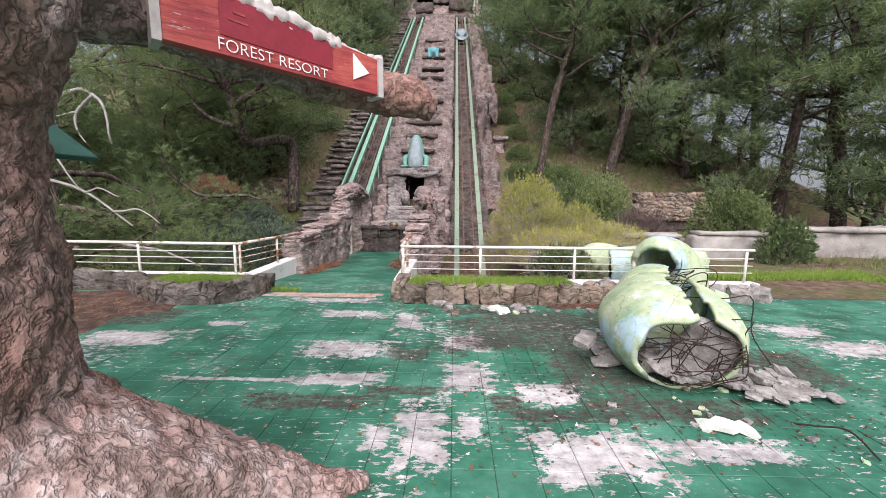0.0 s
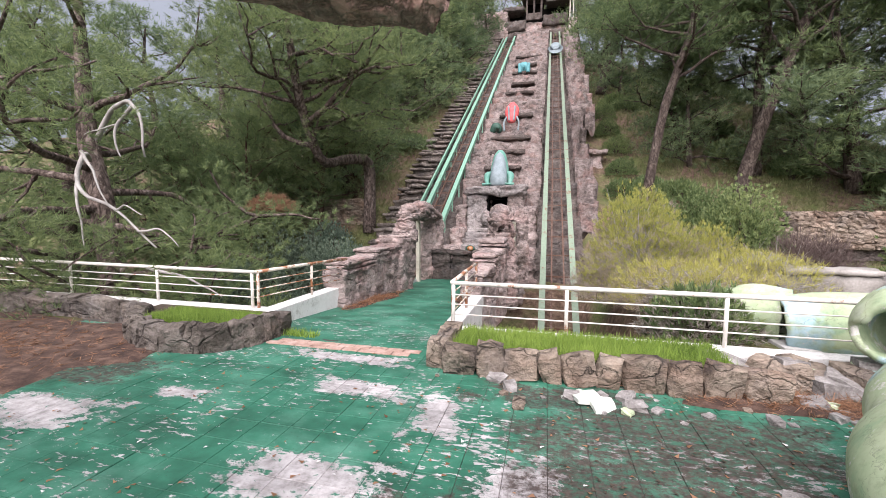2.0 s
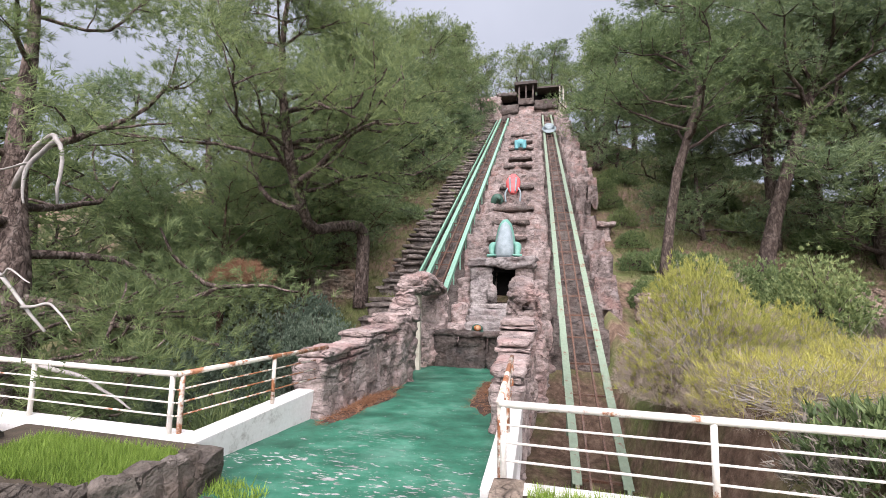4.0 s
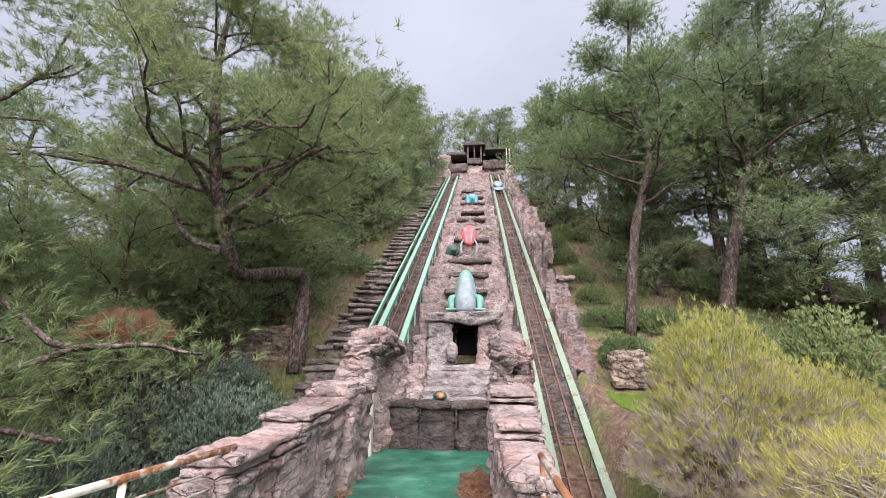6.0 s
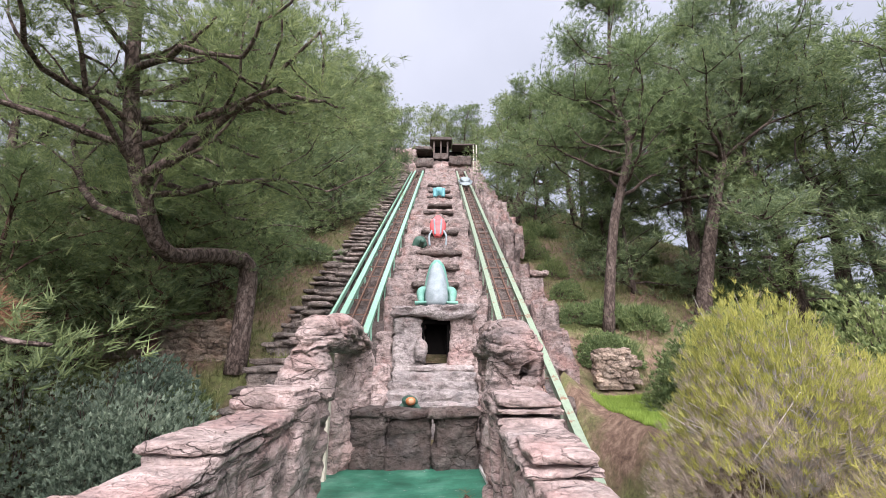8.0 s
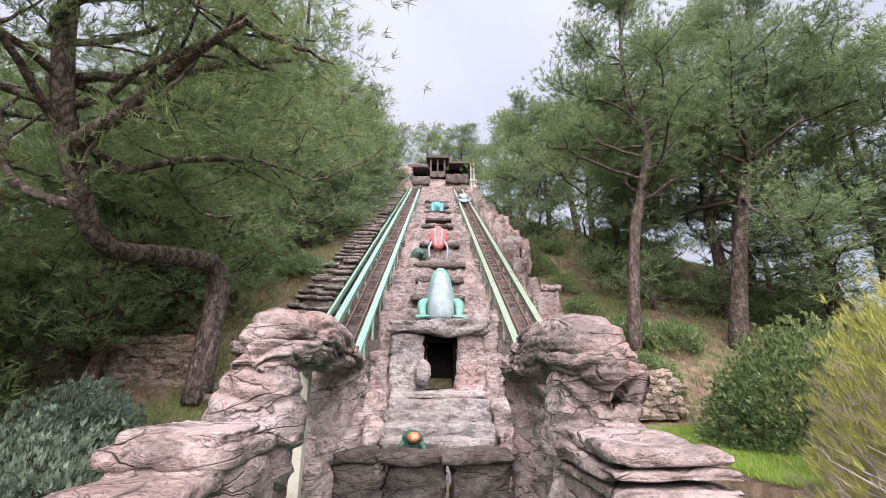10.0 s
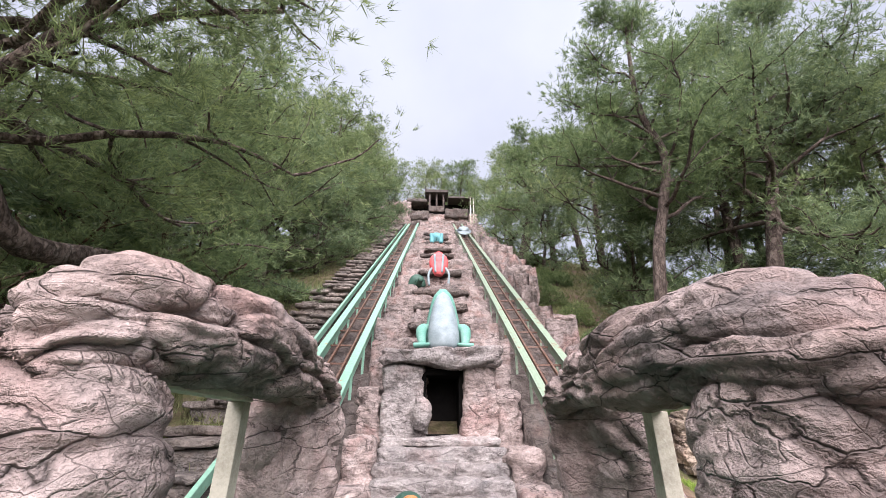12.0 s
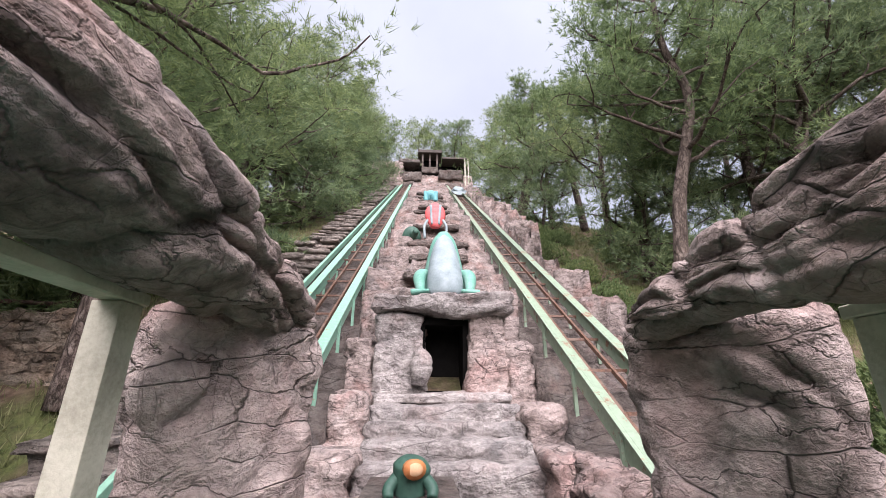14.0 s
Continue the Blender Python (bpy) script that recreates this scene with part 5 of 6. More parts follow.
grass("grass", [(-0.72, 1.95, 6.2, 6.98)], 5200, (0.1, 0.007), grass_green, "bright green grass filling the planter", 1, lambda x, y: 0.19)
grass("grass", [(-5.0, -3.5, 6.25, 6.9)], 3600, (0.09, 0.007), grass_green, "short green grass in the mossy planter", 2, lambda x, y: 0.19)
grass("grass", [(4.8, 9.0, 8.3, 9.0), (2.6, 5.5, 14.8, 20.2), (-3.2, -2.7, 6.75, 6.95)], 24000, (0.1, 0.012), grass_green, "green grass on the soil beside the court", 3, ground_z)
grass("undergrowth", [(-16, -6.2, 17, 50), (3.4, 18, 20.5, 46)], 30000, (0.22, 0.022), grass_dull, "dull green undergrowth on the wooded hillside", 4, ground_z)
grass("undergrowth", [(-16, -5.6, 7.8, 17), (8, 18, 9.5, 20)], 9000, (0.16, 0.014), grass_dull, "dull green undergrowth in the ravine", 5, ground_z)
needles_litter = grained("brown_needle_litter", [(0.32, (0.022, 0.015, 0.012)), (0.5, (0.07, 0.042, 0.031)), (0.68, (0.17, 0.11, 0.08))], 6, 60, 0.95, 0.8)


def litter_patch(cx, cy, rx, ry, h, label, base=lambda x, y: 0.0, seed=0):
    v, f = [], []
    n, m = 10, 30
    for i in range(n + 1):
        for k in range(m):
            a = 2 * math.pi * k / m
            e = 1 + 0.8 * noise.noise(Vector((math.cos(a) * 1.6, math.sin(a) * 1.6, seed)))
            r = i / n
            x, y = cx + rx * r * e * math.cos(a), cy + ry * r * e * math.sin(a)
            v.append((x, y, base(x, y) + 0.006 + h * (1 - r * r) * (0.7 + 0.6 * noise.noise(Vector((x * 5, y * 5, seed)))) - (0.02 if i == n else 0)))
    for i in range(n):
        for k in range(m):
            f.append((i * m + k, (i + 1) * m + k, (i + 1) * m + (k + 1) % m, i * m + (k + 1) % m))
    ob = tagged(mesh_part("needle_litter", v, f, needles_litter, None, "", True), label, "litter", kind="stuff")
    rng = np.random.default_rng(seed)
    c = np.array([v[i] for i in rng.integers(0, len(v), 1200)]) + np.array([0, 0, 0.005])
    d = rng.normal(0, 1, (len(c), 3)) * np.array([1, 1, 0.12])
    tagged(tri_mesh("needle_litter", blades(c, d, 3, 0.12, 0.006, 0.4, rng), needle_brown), label, "litter", kind="stuff")
    return ob


litter_patch(-6.4, 5.5, 2.9, 1.25, 0.06, "drift of brown pine needles by the mossy planter", seed=1)
litter_patch(-3.3, 10.2, 0.16, 1.3, 0.05, "brown pine needles along the parapet foot", deck_at := (lambda x, y: deck_z(y)), 2)
litter_patch(-1.55, 12.2, 0.28, 1.5, 0.06, "brown pine needles along the parapet foot", deck_at, 3)
litter_patch(2.2, 6.15, 1.2, 0.2, 0.04, "strip of brown needles beside the rubble", seed=6)

# ---- animal statues on the ride ----
frog_mint = grained("faded_mint_statue_paint", [(0.3, (0.06, 0.22, 0.17)), (0.5, (0.13, 0.3, 0.24)), (0.7, (0.22, 0.36, 0.31))], 3, 25, 0.6)
belly_grey = grained("grey_white_belly_paint", [(0.3, (0.14, 0.185, 0.195)), (0.7, (0.28, 0.335, 0.35))], 4, 25, 0.6)
red_paint = grained("faded_red_statue_paint", [(0.3, (0.45, 0.06, 0.06)), (0.6, (0.62, 0.12, 0.12)), (0.75, (0.66, 0.42, 0.4))], 4, 25, 0.55)
teal_paint = grained("teal_statue_paint", [(0.3, (0.06, 0.2, 0.22)), (0.7, (0.14, 0.36, 0.38))], 4, 25, 0.6)
deep_green = grained("dark_green_statue_paint", [(0.3, (0.02, 0.055, 0.042)), (0.7, (0.05, 0.11, 0.08))], 4, 25, 0.55)


def statue(name, blobs, materials, label):
    """One plain mesh from rounded limbs: blobs are (points, radii, squash, material index)."""
    s = Soup()
    idx = []
    for pts, radii, squash, mi in blobs:
        path = smooth_path([(*p, r) for p, r in zip(pts, radii)], 14)
        # closed rounded ends
        vf = tube_arrays([p[:3] for p in path], [max(p[3], 0.01) for p in path], 14, squash)
        idx += [mi] * len(vf[1])
        s.add(vf)
    ob = s.done(name, materials[0])
    for m in materials[1:]:
        ob.data.materials.append(m)
    for p, mi in zip(ob.data.polygons, idx):
        p.material_index = mi
    return tagged(ob, label, "statue")


fx, fy, fz = AX + 0.05, 21.75, 3.0
statue("frog_statue", [
    ([(fx, fy - 0.32, fz + 0.0), (fx, fy - 0.3, fz + 0.35), (fx, fy - 0.05, fz + 0.9), (fx, fy + 0.15, fz + 1.4), (fx, fy + 0.2, fz + 1.62)], [0.38, 0.4, 0.34, 0.22, 0.06], 0.75, 1),
    ([(fx, fy + 0.0, fz), (fx, fy + 0.05, fz + 0.4), (fx, fy + 0.2, fz + 0.95), (fx, fy + 0.3, fz + 1.5), (fx, fy + 0.3, fz + 1.74)], [0.46, 0.48, 0.41, 0.28, 0.1], 0.75, 0),
    ([(fx - 0.3, fy + 0.1, fz + 0.6), (fx - 0.55, fy - 0.1, fz + 0.5), (fx - 0.52, fy - 0.35, fz + 0.05)], [0.1, 0.15, 0.09], 1, 0),
    ([(fx + 0.3, fy + 0.1, fz + 0.6), (fx + 0.56, fy - 0.1, fz + 0.5), (fx + 0.54, fy - 0.35, fz + 0.05)], [0.1, 0.15, 0.09], 1, 0),
    ([(fx - 0.35, fy - 0.5, fz + 0.08), (fx - 0.72, fy - 0.42, fz + 0.06)], [0.07, 0.12], 0.6, 0),
    ([(fx + 0.35, fy - 0.5, fz + 0.08), (fx + 0.72, fy - 0.42, fz + 0.06)], [0.07, 0.12], 0.6, 0)],
    [frog_mint, belly_grey], "mint-green frog statue with a grey belly on the rock ledge")
rx_, ry_, rz_ = AX + 0.02, 28.6, rail_z(28.6) + 0.05
statue("red_lizard_statue", [
    ([(rx_, ry_ - 0.4, rz_ + 0.5), (rx_, ry_ - 0.2, rz_ + 1.0), (rx_, ry_ + 0.1, rz_ + 1.5), (rx_, ry_ + 0.2, rz_ + 1.85)], [0.2, 0.42, 0.4, 0.12], 0.6, 0),
    ([(rx_ - 0.28, ry_ - 0.3, rz_ + 0.9), (rx_ - 0.45, ry_ - 0.5, rz_ + 0.5), (rx_ - 0.42, ry_ - 0.55, rz_ - 0.05)], [0.06, 0.05, 0.06], 1, 1),
    ([(rx_ + 0.28, ry_ - 0.3, rz_ + 0.9), (rx_ + 0.45, ry_ - 0.5, rz_ + 0.5), (rx_ + 0.42, ry_ - 0.55, rz_ - 0.05)], [0.06, 0.05, 0.06], 1, 1),
    ([(rx_ - 0.14, ry_ - 0.48, rz_ + 0.6), (rx_ - 0.2, ry_ - 0.36, rz_ + 1.5)], [0.05, 0.06], 1, 1),
    ([(rx_ + 0.14, ry_ - 0.48, rz_ + 0.6), (rx_ + 0.2, ry_ - 0.36, rz_ + 1.5)], [0.05, 0.06], 1, 1)],
    [red_paint, belly_grey], "faded red animal statue with white stripes on the slope")
tx, ty, tz = AX - 0.0, 40.4, rail_z(40.4) + 0.1
statue("teal_frog_statue", [
    ([(tx - 0.35, ty, tz + 0.2), (tx, ty, tz + 0.55), (tx + 0.35, ty, tz + 0.2)], [0.3, 0.5, 0.3], 1, 0),
    ([(tx - 0.35, ty - 0.4, tz), (tx - 0.4, ty - 0.3, tz + 0.8)], [0.16, 0.14], 1, 0),
    ([(tx + 0.35, ty - 0.4, tz), (tx + 0.4, ty - 0.3, tz + 0.8)], [0.16, 0.14], 1, 0)], [teal_paint], "small teal animal statue on a high ledge")
gx_, gy_, gz_ = AX - 0.95, 28.4, rail_z(28.4) + 0.15
statue("green_turtle_statue", [
    ([(gx_ - 0.3, gy_, gz_), (gx_, gy_, gz_ + 0.3), (gx_ + 0.3, gy_, gz_)], [0.15, 0.32, 0.15], 0.8, 0),
    ([(gx_ + 0.1, gy_ - 0.3, gz_ + 0.1), (gx_ + 0.2, gy_ - 0.6, gz_ + 0.2)], [0.14, 0.12], 1, 0)], [deep_green], "dark green animal statue crouching beside the red one")
orange = grained("orange_mouth_paint", [(0.3, (0.3, 0.1, 0.035)), (0.7, (0.5, 0.22, 0.08))], 5, 30, 0.5)
mouth_pale = grained("pale_worn_orange", [(0.3, (0.42, 0.2, 0.09)), (0.7, (0.55, 0.36, 0.22))], 8, 40, 0.7)
ox, oy, oz = -2.6, 17.35, 0.16
statue("open_mouthed_frog_statue", [
    ([(ox, oy + 0.02, oz - 0.08), (ox, oy + 0.02, oz + 0.08), (ox + 0.02, oy, oz + 0.2), (ox + 0.03, oy - 0.02, oz + 0.27)], [0.15, 0.17, 0.19, 0.12], 0.8, 0),
    ([(ox + 0.02, oy - 0.1, oz + 0.2), (ox + 0.05, oy - 0.2, oz + 0.2)], [0.1, 0.115], 0.8, 1),
    ([(ox + 0.05, oy - 0.2, oz + 0.2), (ox + 0.051, oy - 0.206, oz + 0.2)], [0.08, 0.075], 0.75, 2),
    ([(ox - 0.13, oy, oz + 0.1), (ox - 0.2, oy - 0.08, oz + 0.02), (ox - 0.2, oy - 0.14, oz - 0.05)], [0.06, 0.06, 0.05], 1, 0),
    ([(ox + 0.14, oy, oz + 0.1), (ox + 0.22, oy - 0.08, oz + 0.02), (ox + 0.22, oy - 0.14, oz - 0.05)], [0.06, 0.06, 0.05], 1, 0)],
    [deep_green, orange, mouth_pale], "dark green frog statue with a gaping orange mouth")
part("statue_step", box_bm(ox - 0.5, ox + 0.5, oy - 0.4, 18.3, -1.7, oz - 0.06, 0.03), rock_dark, cave)

boat = thing("ride_boat", (0.65, 47.5, rail_z(47.5) + 0.2), "small grey ride boat stranded on the track", "ride boat")
hv = []
for i in range(13):
    u = i / 12
    w = 0.75 * math.sin(math.pi * min(1, 0.12 + 0.88 * u) ** 0.6) ** 0.5 if u < 1 else 0.3
    for k in range(9):
        a = math.pi * k / 8
        hv.append(Vector((-w * math.cos(a), -1.3 + 2.6 * u, -0.35 * math.sin(a) + 0.35 + 0.625 * (-1.3 + 2.6 * u))))
hf = [(i * 9 + k, i * 9 + k + 1, (i + 1) * 9 + k + 1, (i + 1) * 9 + k) for i in range(12) for k in range(8)]
hf += [tuple(range(9)), tuple(reversed(range(108, 117)))]
mesh_part("hull", hv, hf, belly_grey, boat, smooth=True)
mesh_part("deck", *tube_arrays([(0, -1.2, -0.4), (0, -0.2, 0.35), (0, 1.1, 1.05)], [0.2, 0.55, 0.4], 12, 0.45), belly_grey, boat, smooth=True)

# ---- station hut at the top ----
hut = thing("top_station", (0, 0, 0), "rock-clad ride station with a dark flat-roofed hut at the hilltop", "building")
zt = rail_z(56.5) + 0.6
rock_block("rock_wall", -9.2, 3.4, 57.2, 58.5, zt - 4, zt + 1.5, rock_pink, hut, 0.22, 0.3, 2.0, 0.5, 400)
rock_block("rock_wall", -10.5, -5.2, 56.8, 59, zt - 4, zt + 3.2, rock_pink, hut, 0.25, 0.5, 2.5, 0.6, 410)
for k, (x0, x1, z0, z1) in enumerate(((-5.6, -2.9, 0.3, 1.7), (-0.9, 2.2, 0.6, 2.0), (-5.5, 2.0, -0.9, 0.2))):
    rock_block("rock_block", x0, x1, 56.7, 58, zt + z0, zt + z1, rock_dark, hut, 0.2, 0.3, 1.5, 0.4, 420 + k * 3)
dark_timber = grained("weathered_dark_timber", [(0.3, (0.03, 0.025, 0.022)), (0.7, (0.1, 0.085, 0.075))], 4, 30)
part("hut_wall", box_bm(-3.0, -1.0, 57.0, 57.2, zt + 1.6, zt + 2.4), rock_dark, hut)
for x in (-3.0, -2.1, -1.2):
    part("hut_post", box_bm(x, x + 0.22, 56.8, 57.0, zt + 1.6, zt + 4.1), rock_dark, hut)
# black panel behind the posts stands in for the shade inside the hut
part("hut_interior", box_bm(-3.0, -0.8, 58.4, 58.6, zt + 1.6, zt + 4.1), shade_black, hut)
part("flat_roof", box_bm(-3.5, -0.5, 56.4, 59, zt + 4.1, zt + 4.5, 0.05), dark_timber, hut)
part("flat_roof", box_bm(-0.5, 2.6, 56.6, 59, zt + 3.4, zt + 3.65, 0.05), dark_timber, hut)
# same for the wing: room shade painted as a black panel
part("wing_interior", box_bm(-5.6, 2.4, 58.5, 58.7, zt + 0.5, zt + 3.4), shade_black, hut)
rock_block("wing_roof", -5.9, -3.2, 56.6, 59, zt + 2.7, zt + 3.3, rock_dark, hut, 0.2, 0.25, 1.5, 0.3, 440)
for x in (2.3, 2.7):
    part("mast", box_bm(x, x + 0.12, 56.5, 56.62, zt - 0.4, zt + 3.4), timber, hut)

# ---- walls on the garden side ----
garden = thing("garden_wall", (0, 0, 0), "low pale weathered concrete retaining wall with broken coping", "garden wall")
for k, (x0, x1, y0, h) in enumerate(((6.4, 9.4, 10.9, 0.62), (9.3, 12.4, 11.4, 0.7), (12.3, 17, 12.2, 0.7), (4.6, 6.6, 11.4, 0.5))):
    rock_block("wall_section", x0, x1, y0, y0 + 0.4, -0.4, h, wall_cement, garden, 0.12, 0.06, 0.45, 0.5, 500 + k)
    rock_block("coping", x0 + 0.1, x1 - 0.2, y0 - 0.06, y0 + 0.45, h - 0.02, h + 0.12, wall_cement, garden, 0.12, 0.05, 0.4, 0.5, 510 + k)


def dry_wall(label, x0, x1, y, z0, rows, seed):
    w = thing("dry_stone_wall", (0, 0, 0), label, "stone wall")
    gg = random.Random(seed)
    for r in range(rows):
        x = x0 + gg.uniform(-0.1, 0.1)
        while x < x1:
            ln = gg.uniform(0.16, 0.42)
            put_stone("stone", gg.choice(warm_mesh), (x + ln / 2, y + gg.uniform(-0.04, 0.04), z0 + 0.1 + 0.17 * r), (ln * 1.12, 0.42, 0.21), gg.uniform(-4, 4), w)
            x += ln
    part("core", box_bm(x0, x1, y + 0.05, y + 0.3, z0 - 0.4, z0 + 0.17 * rows - 0.05), rock_dark, w)
    return w


dry_wall("dry-laid wall of warm tan field stones on the grass", 3.0, 4.0, 20.6, 0.35, 7, 5)
dry_wall("dry-laid wall of pale field stones among the shrubs", 8.2, 11.2, 18.6, 0.55, 7, 6)
cap_pillar = thing("capped_rock_pillar", (0, 0, 0), "rock pillar with a flat cap beside the track", "rock pillar")
rock_block("shaft", 2.5, 3.3, 27.4, 28.2, 3.6, 5.2, rock_pink, cap_pillar, 0.09, 0.12, 0.9, 0.3, 530)
rock_block("cap_stone", 2.25, 3.55, 27.2, 28.4, 5.15, 5.45, rock_pink, cap_pillar, 0.08, 0.1, 0.8, 0.12, 533)
dry_wall("old rubble masonry retaining wall under the pines", -12.6, -8.2, 20.2, 0.95, 8, 9)

kiosk = thing("notice_shelter", (-3.95, 3.1, 0), "small post with a dark green pitched roof", "shelter")
roof_green = grained("dark_green_roof", [(0.3, (0.01, 0.05, 0.035)), (0.7, (0.03, 0.1, 0.075))], 3, 30, 0.5)
dark_post = grained("dark_brown_timber", [(0.3, (0.03, 0.022, 0.018)), (0.7, (0.09, 0.065, 0.05))], 4, 30)
for sgn in (-1, 1):
    part("roof_panel", beam_bm((0, 0, 2.62), (0.86 * sgn, 0, 1.96), 0.8, 0.05, 0.008), roof_green, kiosk, "dark green sloping roof panel")
part("post", box_bm(-0.66, -0.54, -0.06, 0.06, -0.1, 2.12, 0.01), dark_post, kiosk)
part("king_post", box_bm(-0.05, 0.05, -0.04, 0.04, 2.08, 2.58, 0.008), dark_post, kiosk)
part("tie_beam", box_bm(-0.7, 0.7, -0.04, 0.04, 2.0, 2.08, 0.008), dark_post, kiosk)


# ---- scattered chips and leaves on the court ----
def scatter(name, count, box, size, material, label, seed):
    rng = np.random.default_rng(seed)
    c = np.stack([rng.uniform(box[0], box[1], count), rng.uniform(box[2], box[3], count), np.full(count, 0.006)], 1)
    d = rng.normal(0, 1, (count, 3)) * np.array([1, 1, 0.0])
    d /= np.linalg.norm(d, axis=1, keepdims=True)
    side = np.stack([-d[:, 1], d[:, 0], np.zeros(count)], 1)
    ln = size * rng.uniform(0.4, 1.3, (count, 1))
    up = np.array([0, 0, 1.0]) * rng.uniform(0, 0.4, (count, 1)) * ln
    v = np.stack([c - side * ln * 0.35, c + side * ln * 0.35, c + d * ln + up], axis=1)
    return tagged(tri_mesh(name, v, material), label, "litter", kind="stuff")


scatter("paint_chips", 240, (-5, 4.5, 1.0, 6.3), 0.03, sign_white, "pale flakes of paint and cement on the tiles", 1)
scatter("fallen_leaves", 1500, (-5.5, 5.5, 0.6, 6.5), 0.035, needle_brown, "small brown leaves and needles on the tiles", 2)
scatter("fallen_leaves", 1500, (0.2, 3.6, 2.6, 6.2), 0.03, soil_dark, "dark crumbs of soil round the broken sculpture", 3)

# ---- trees ----
def on_ground(x, y, dz=-0.1):
    return (x, y, ground_z(x, y) + dz)


def straight(h, r, lean=(0, 0), wob=0.25, seed=0):
    rg = random.Random(seed)
    pts = []
    for i in range(6):
        u = i / 5
        pts.append(((lean[0] * u + rg.uniform(-wob, wob) * u, lean[1] * u + rg.uniform(-wob, wob) * u, h * u), r * (1 - 0.85 * u)))
    return pts


pine("pine_tree", on_ground(-7.8, 19.6), [((0, 0, 0), 0.31), ((0.05, 0, 1.7), 0.27), ((-0.1, 0.1, 3.25), 0.27), ((-0.4, -1.4, 3.2), 0.2), ((-0.5, -3.1, 2.9), 0.18), ((-0.5, -4.2, 4.2), 0.17), ((-0.5, -4.8, 5.6), 0.15), ((-0.6, -5.1, 8.2), 0.1), ((-0.2, -5.4, 10.4), 0.04)],
     0.3, 20, "leaning old pine with a crooked limb and broad crown", 5, needle_green, bark_old, 0.62, 4.4, 32, 0.2, (0.2, 0.014), 13, 6,
     [((-0.5, -4.1, 4.0), (0.6, -0.8, 0.5), 4.2, 0.14), ((-0.5, -3.5, 3.4), (-1, -0.1, 0.3), 4.4, 0.12), ((-0.8, -4.6, 5.2), (1, 0.3, 0.35), 4.2, 0.1), ((-0.8, -4.8, 6), (0.7, -1, 0.3), 4.0, 0.09)])
pine("pine_tree", on_ground(4.9, 24.0), [((0, 0, 0), 0.26), ((0.3, 0, 2.4), 0.21), ((0.7, 0, 4.8), 0.2), ((1.2, -0.1, 6.6), 0.18), ((1.7, -0.1, 8.8), 0.15), ((1.2, 0, 11.4), 0.12), ((1.6, 0, 17), 0.04)], 0.3, 26, "tall pine with a bent bare grey trunk", 8, needle_green, bark_pine, 0.46, 4.2, 24, 0.3, (0.27, 0.028), 8, 6)
pine("pine_tree", on_ground(8.9, 24.3), [((0, 0, 0), 0.34), ((0.7, 0.1, 2.8), 0.28), ((1.6, 0.3, 5.6), 0.25), ((2.6, 0.4, 8.6), 0.2), ((3.6, 0.2, 12), 0.15), ((4.4, 0, 18.5), 0.04)], 0.3, 34, "tall leaning pine with dark plated bark", 11, needle_dark, bark_pine, 0.42, 4.8, 30, 0.2, (0.27, 0.028), 8, 6)
pine("pine_tree", on_ground(4.4, 40.5), [((0, 0, 0), 0.42), ((1.0, 0, 4), 0.35), ((1.7, 0, 8), 0.22), ((2.0, 0, 13), 0.05)], 0.3, 18, "pine leaning away from the rock bank", 13, needle_green, bark_pine, 0.32, 4.4, 20, 0.15, (0.34, 0.04), 7, 6)
pine("pine_tree", on_ground(-9.4, 9.0), [((0.4, 0, 0), 0.3), ((0.3, 0, 2.5), 0.27), ((0.1, 0, 4.4), 0.24), ((-0.5, 0.2, 6), 0.2), ((-0.8, 0.4, 9), 0.1), ((-0.8, 0.3, 11), 0.04)], 0.3, 15, "pine at the court edge with drooping lower boughs", 15, needle_green, bark_old, 0.3, 3.6, 30, 0.05, (0.17, 0.011), 16, 5,
     [((0.3, 0, 3.4), (1, -0.2, -0.25), 3.4, 0.09), ((0.3, 0, 2.9), (1, -0.45, -0.12), 3.6, 0.08), ((0.2, 0, 4.0), (1, 0.2, -0.1), 3.4, 0.09), ((0.3, 0, 2.2), (0.7, -0.8, 0.0), 2.8, 0.06), ((0.3, 0, 2.6), (1, -0.3, -0.12), 3.8, 0.07), ((0.35, 0, 1.9), (1, -0.1, 0.05), 3.2, 0.05)])

stock = []
for k in range(6):
    h = (12, 13.5, 10.5, 14, 9, 7)[k]
    stock.append(pine("pine_tree", (0, 0, -60), straight(h, 0.25 + 0.02 * k if k < 5 else 0.14, (0.6 * (k - 2) / 2, 0.3), 0.4, k), 0.3, (20, 22, 19, 22, 20, 18)[k],
                      ("slender pine with an open ragged crown", "tall pine with a layered crown", "spreading pine with a low dark crown", "tall pine with a narrow crown", "young pine with dense needles", "small bushy pine with boughs to the ground")[k],
                      30 + k, needle_dark if k in (2, 5) else needle_green, bark_pine, (0.36, 0.34, 0.16, 0.38, 0.1, 0.05)[k], (3.6, 3.9, 4.2, 3.5, 3.2, 2.6)[k], 13, 0.2, (0.31, 0.036), 6, 5, (), False))
rg = random.Random(4)
WOODS = {}
WOODS[0] = ((-10.5, 26), (-13, 29), (-14.5, 35), (-10.8, 46), (7.8, 33), (15.5, 33), (-7.5, 61), (6.0, 59), (-17.5, 38))
WOODS[1] = ((-12, 23), (-10.8, 34), (-13, 41), (-18, 30), (11, 35), (18, 25), (-3.5, 64), (6.2, 50), (-11.5, 52))
WOODS[2] = ((-10.6, 30), (-16, 14), (13.5, 29), (20, 22), (8.6, 44), (-20, 20), (-17, 25))
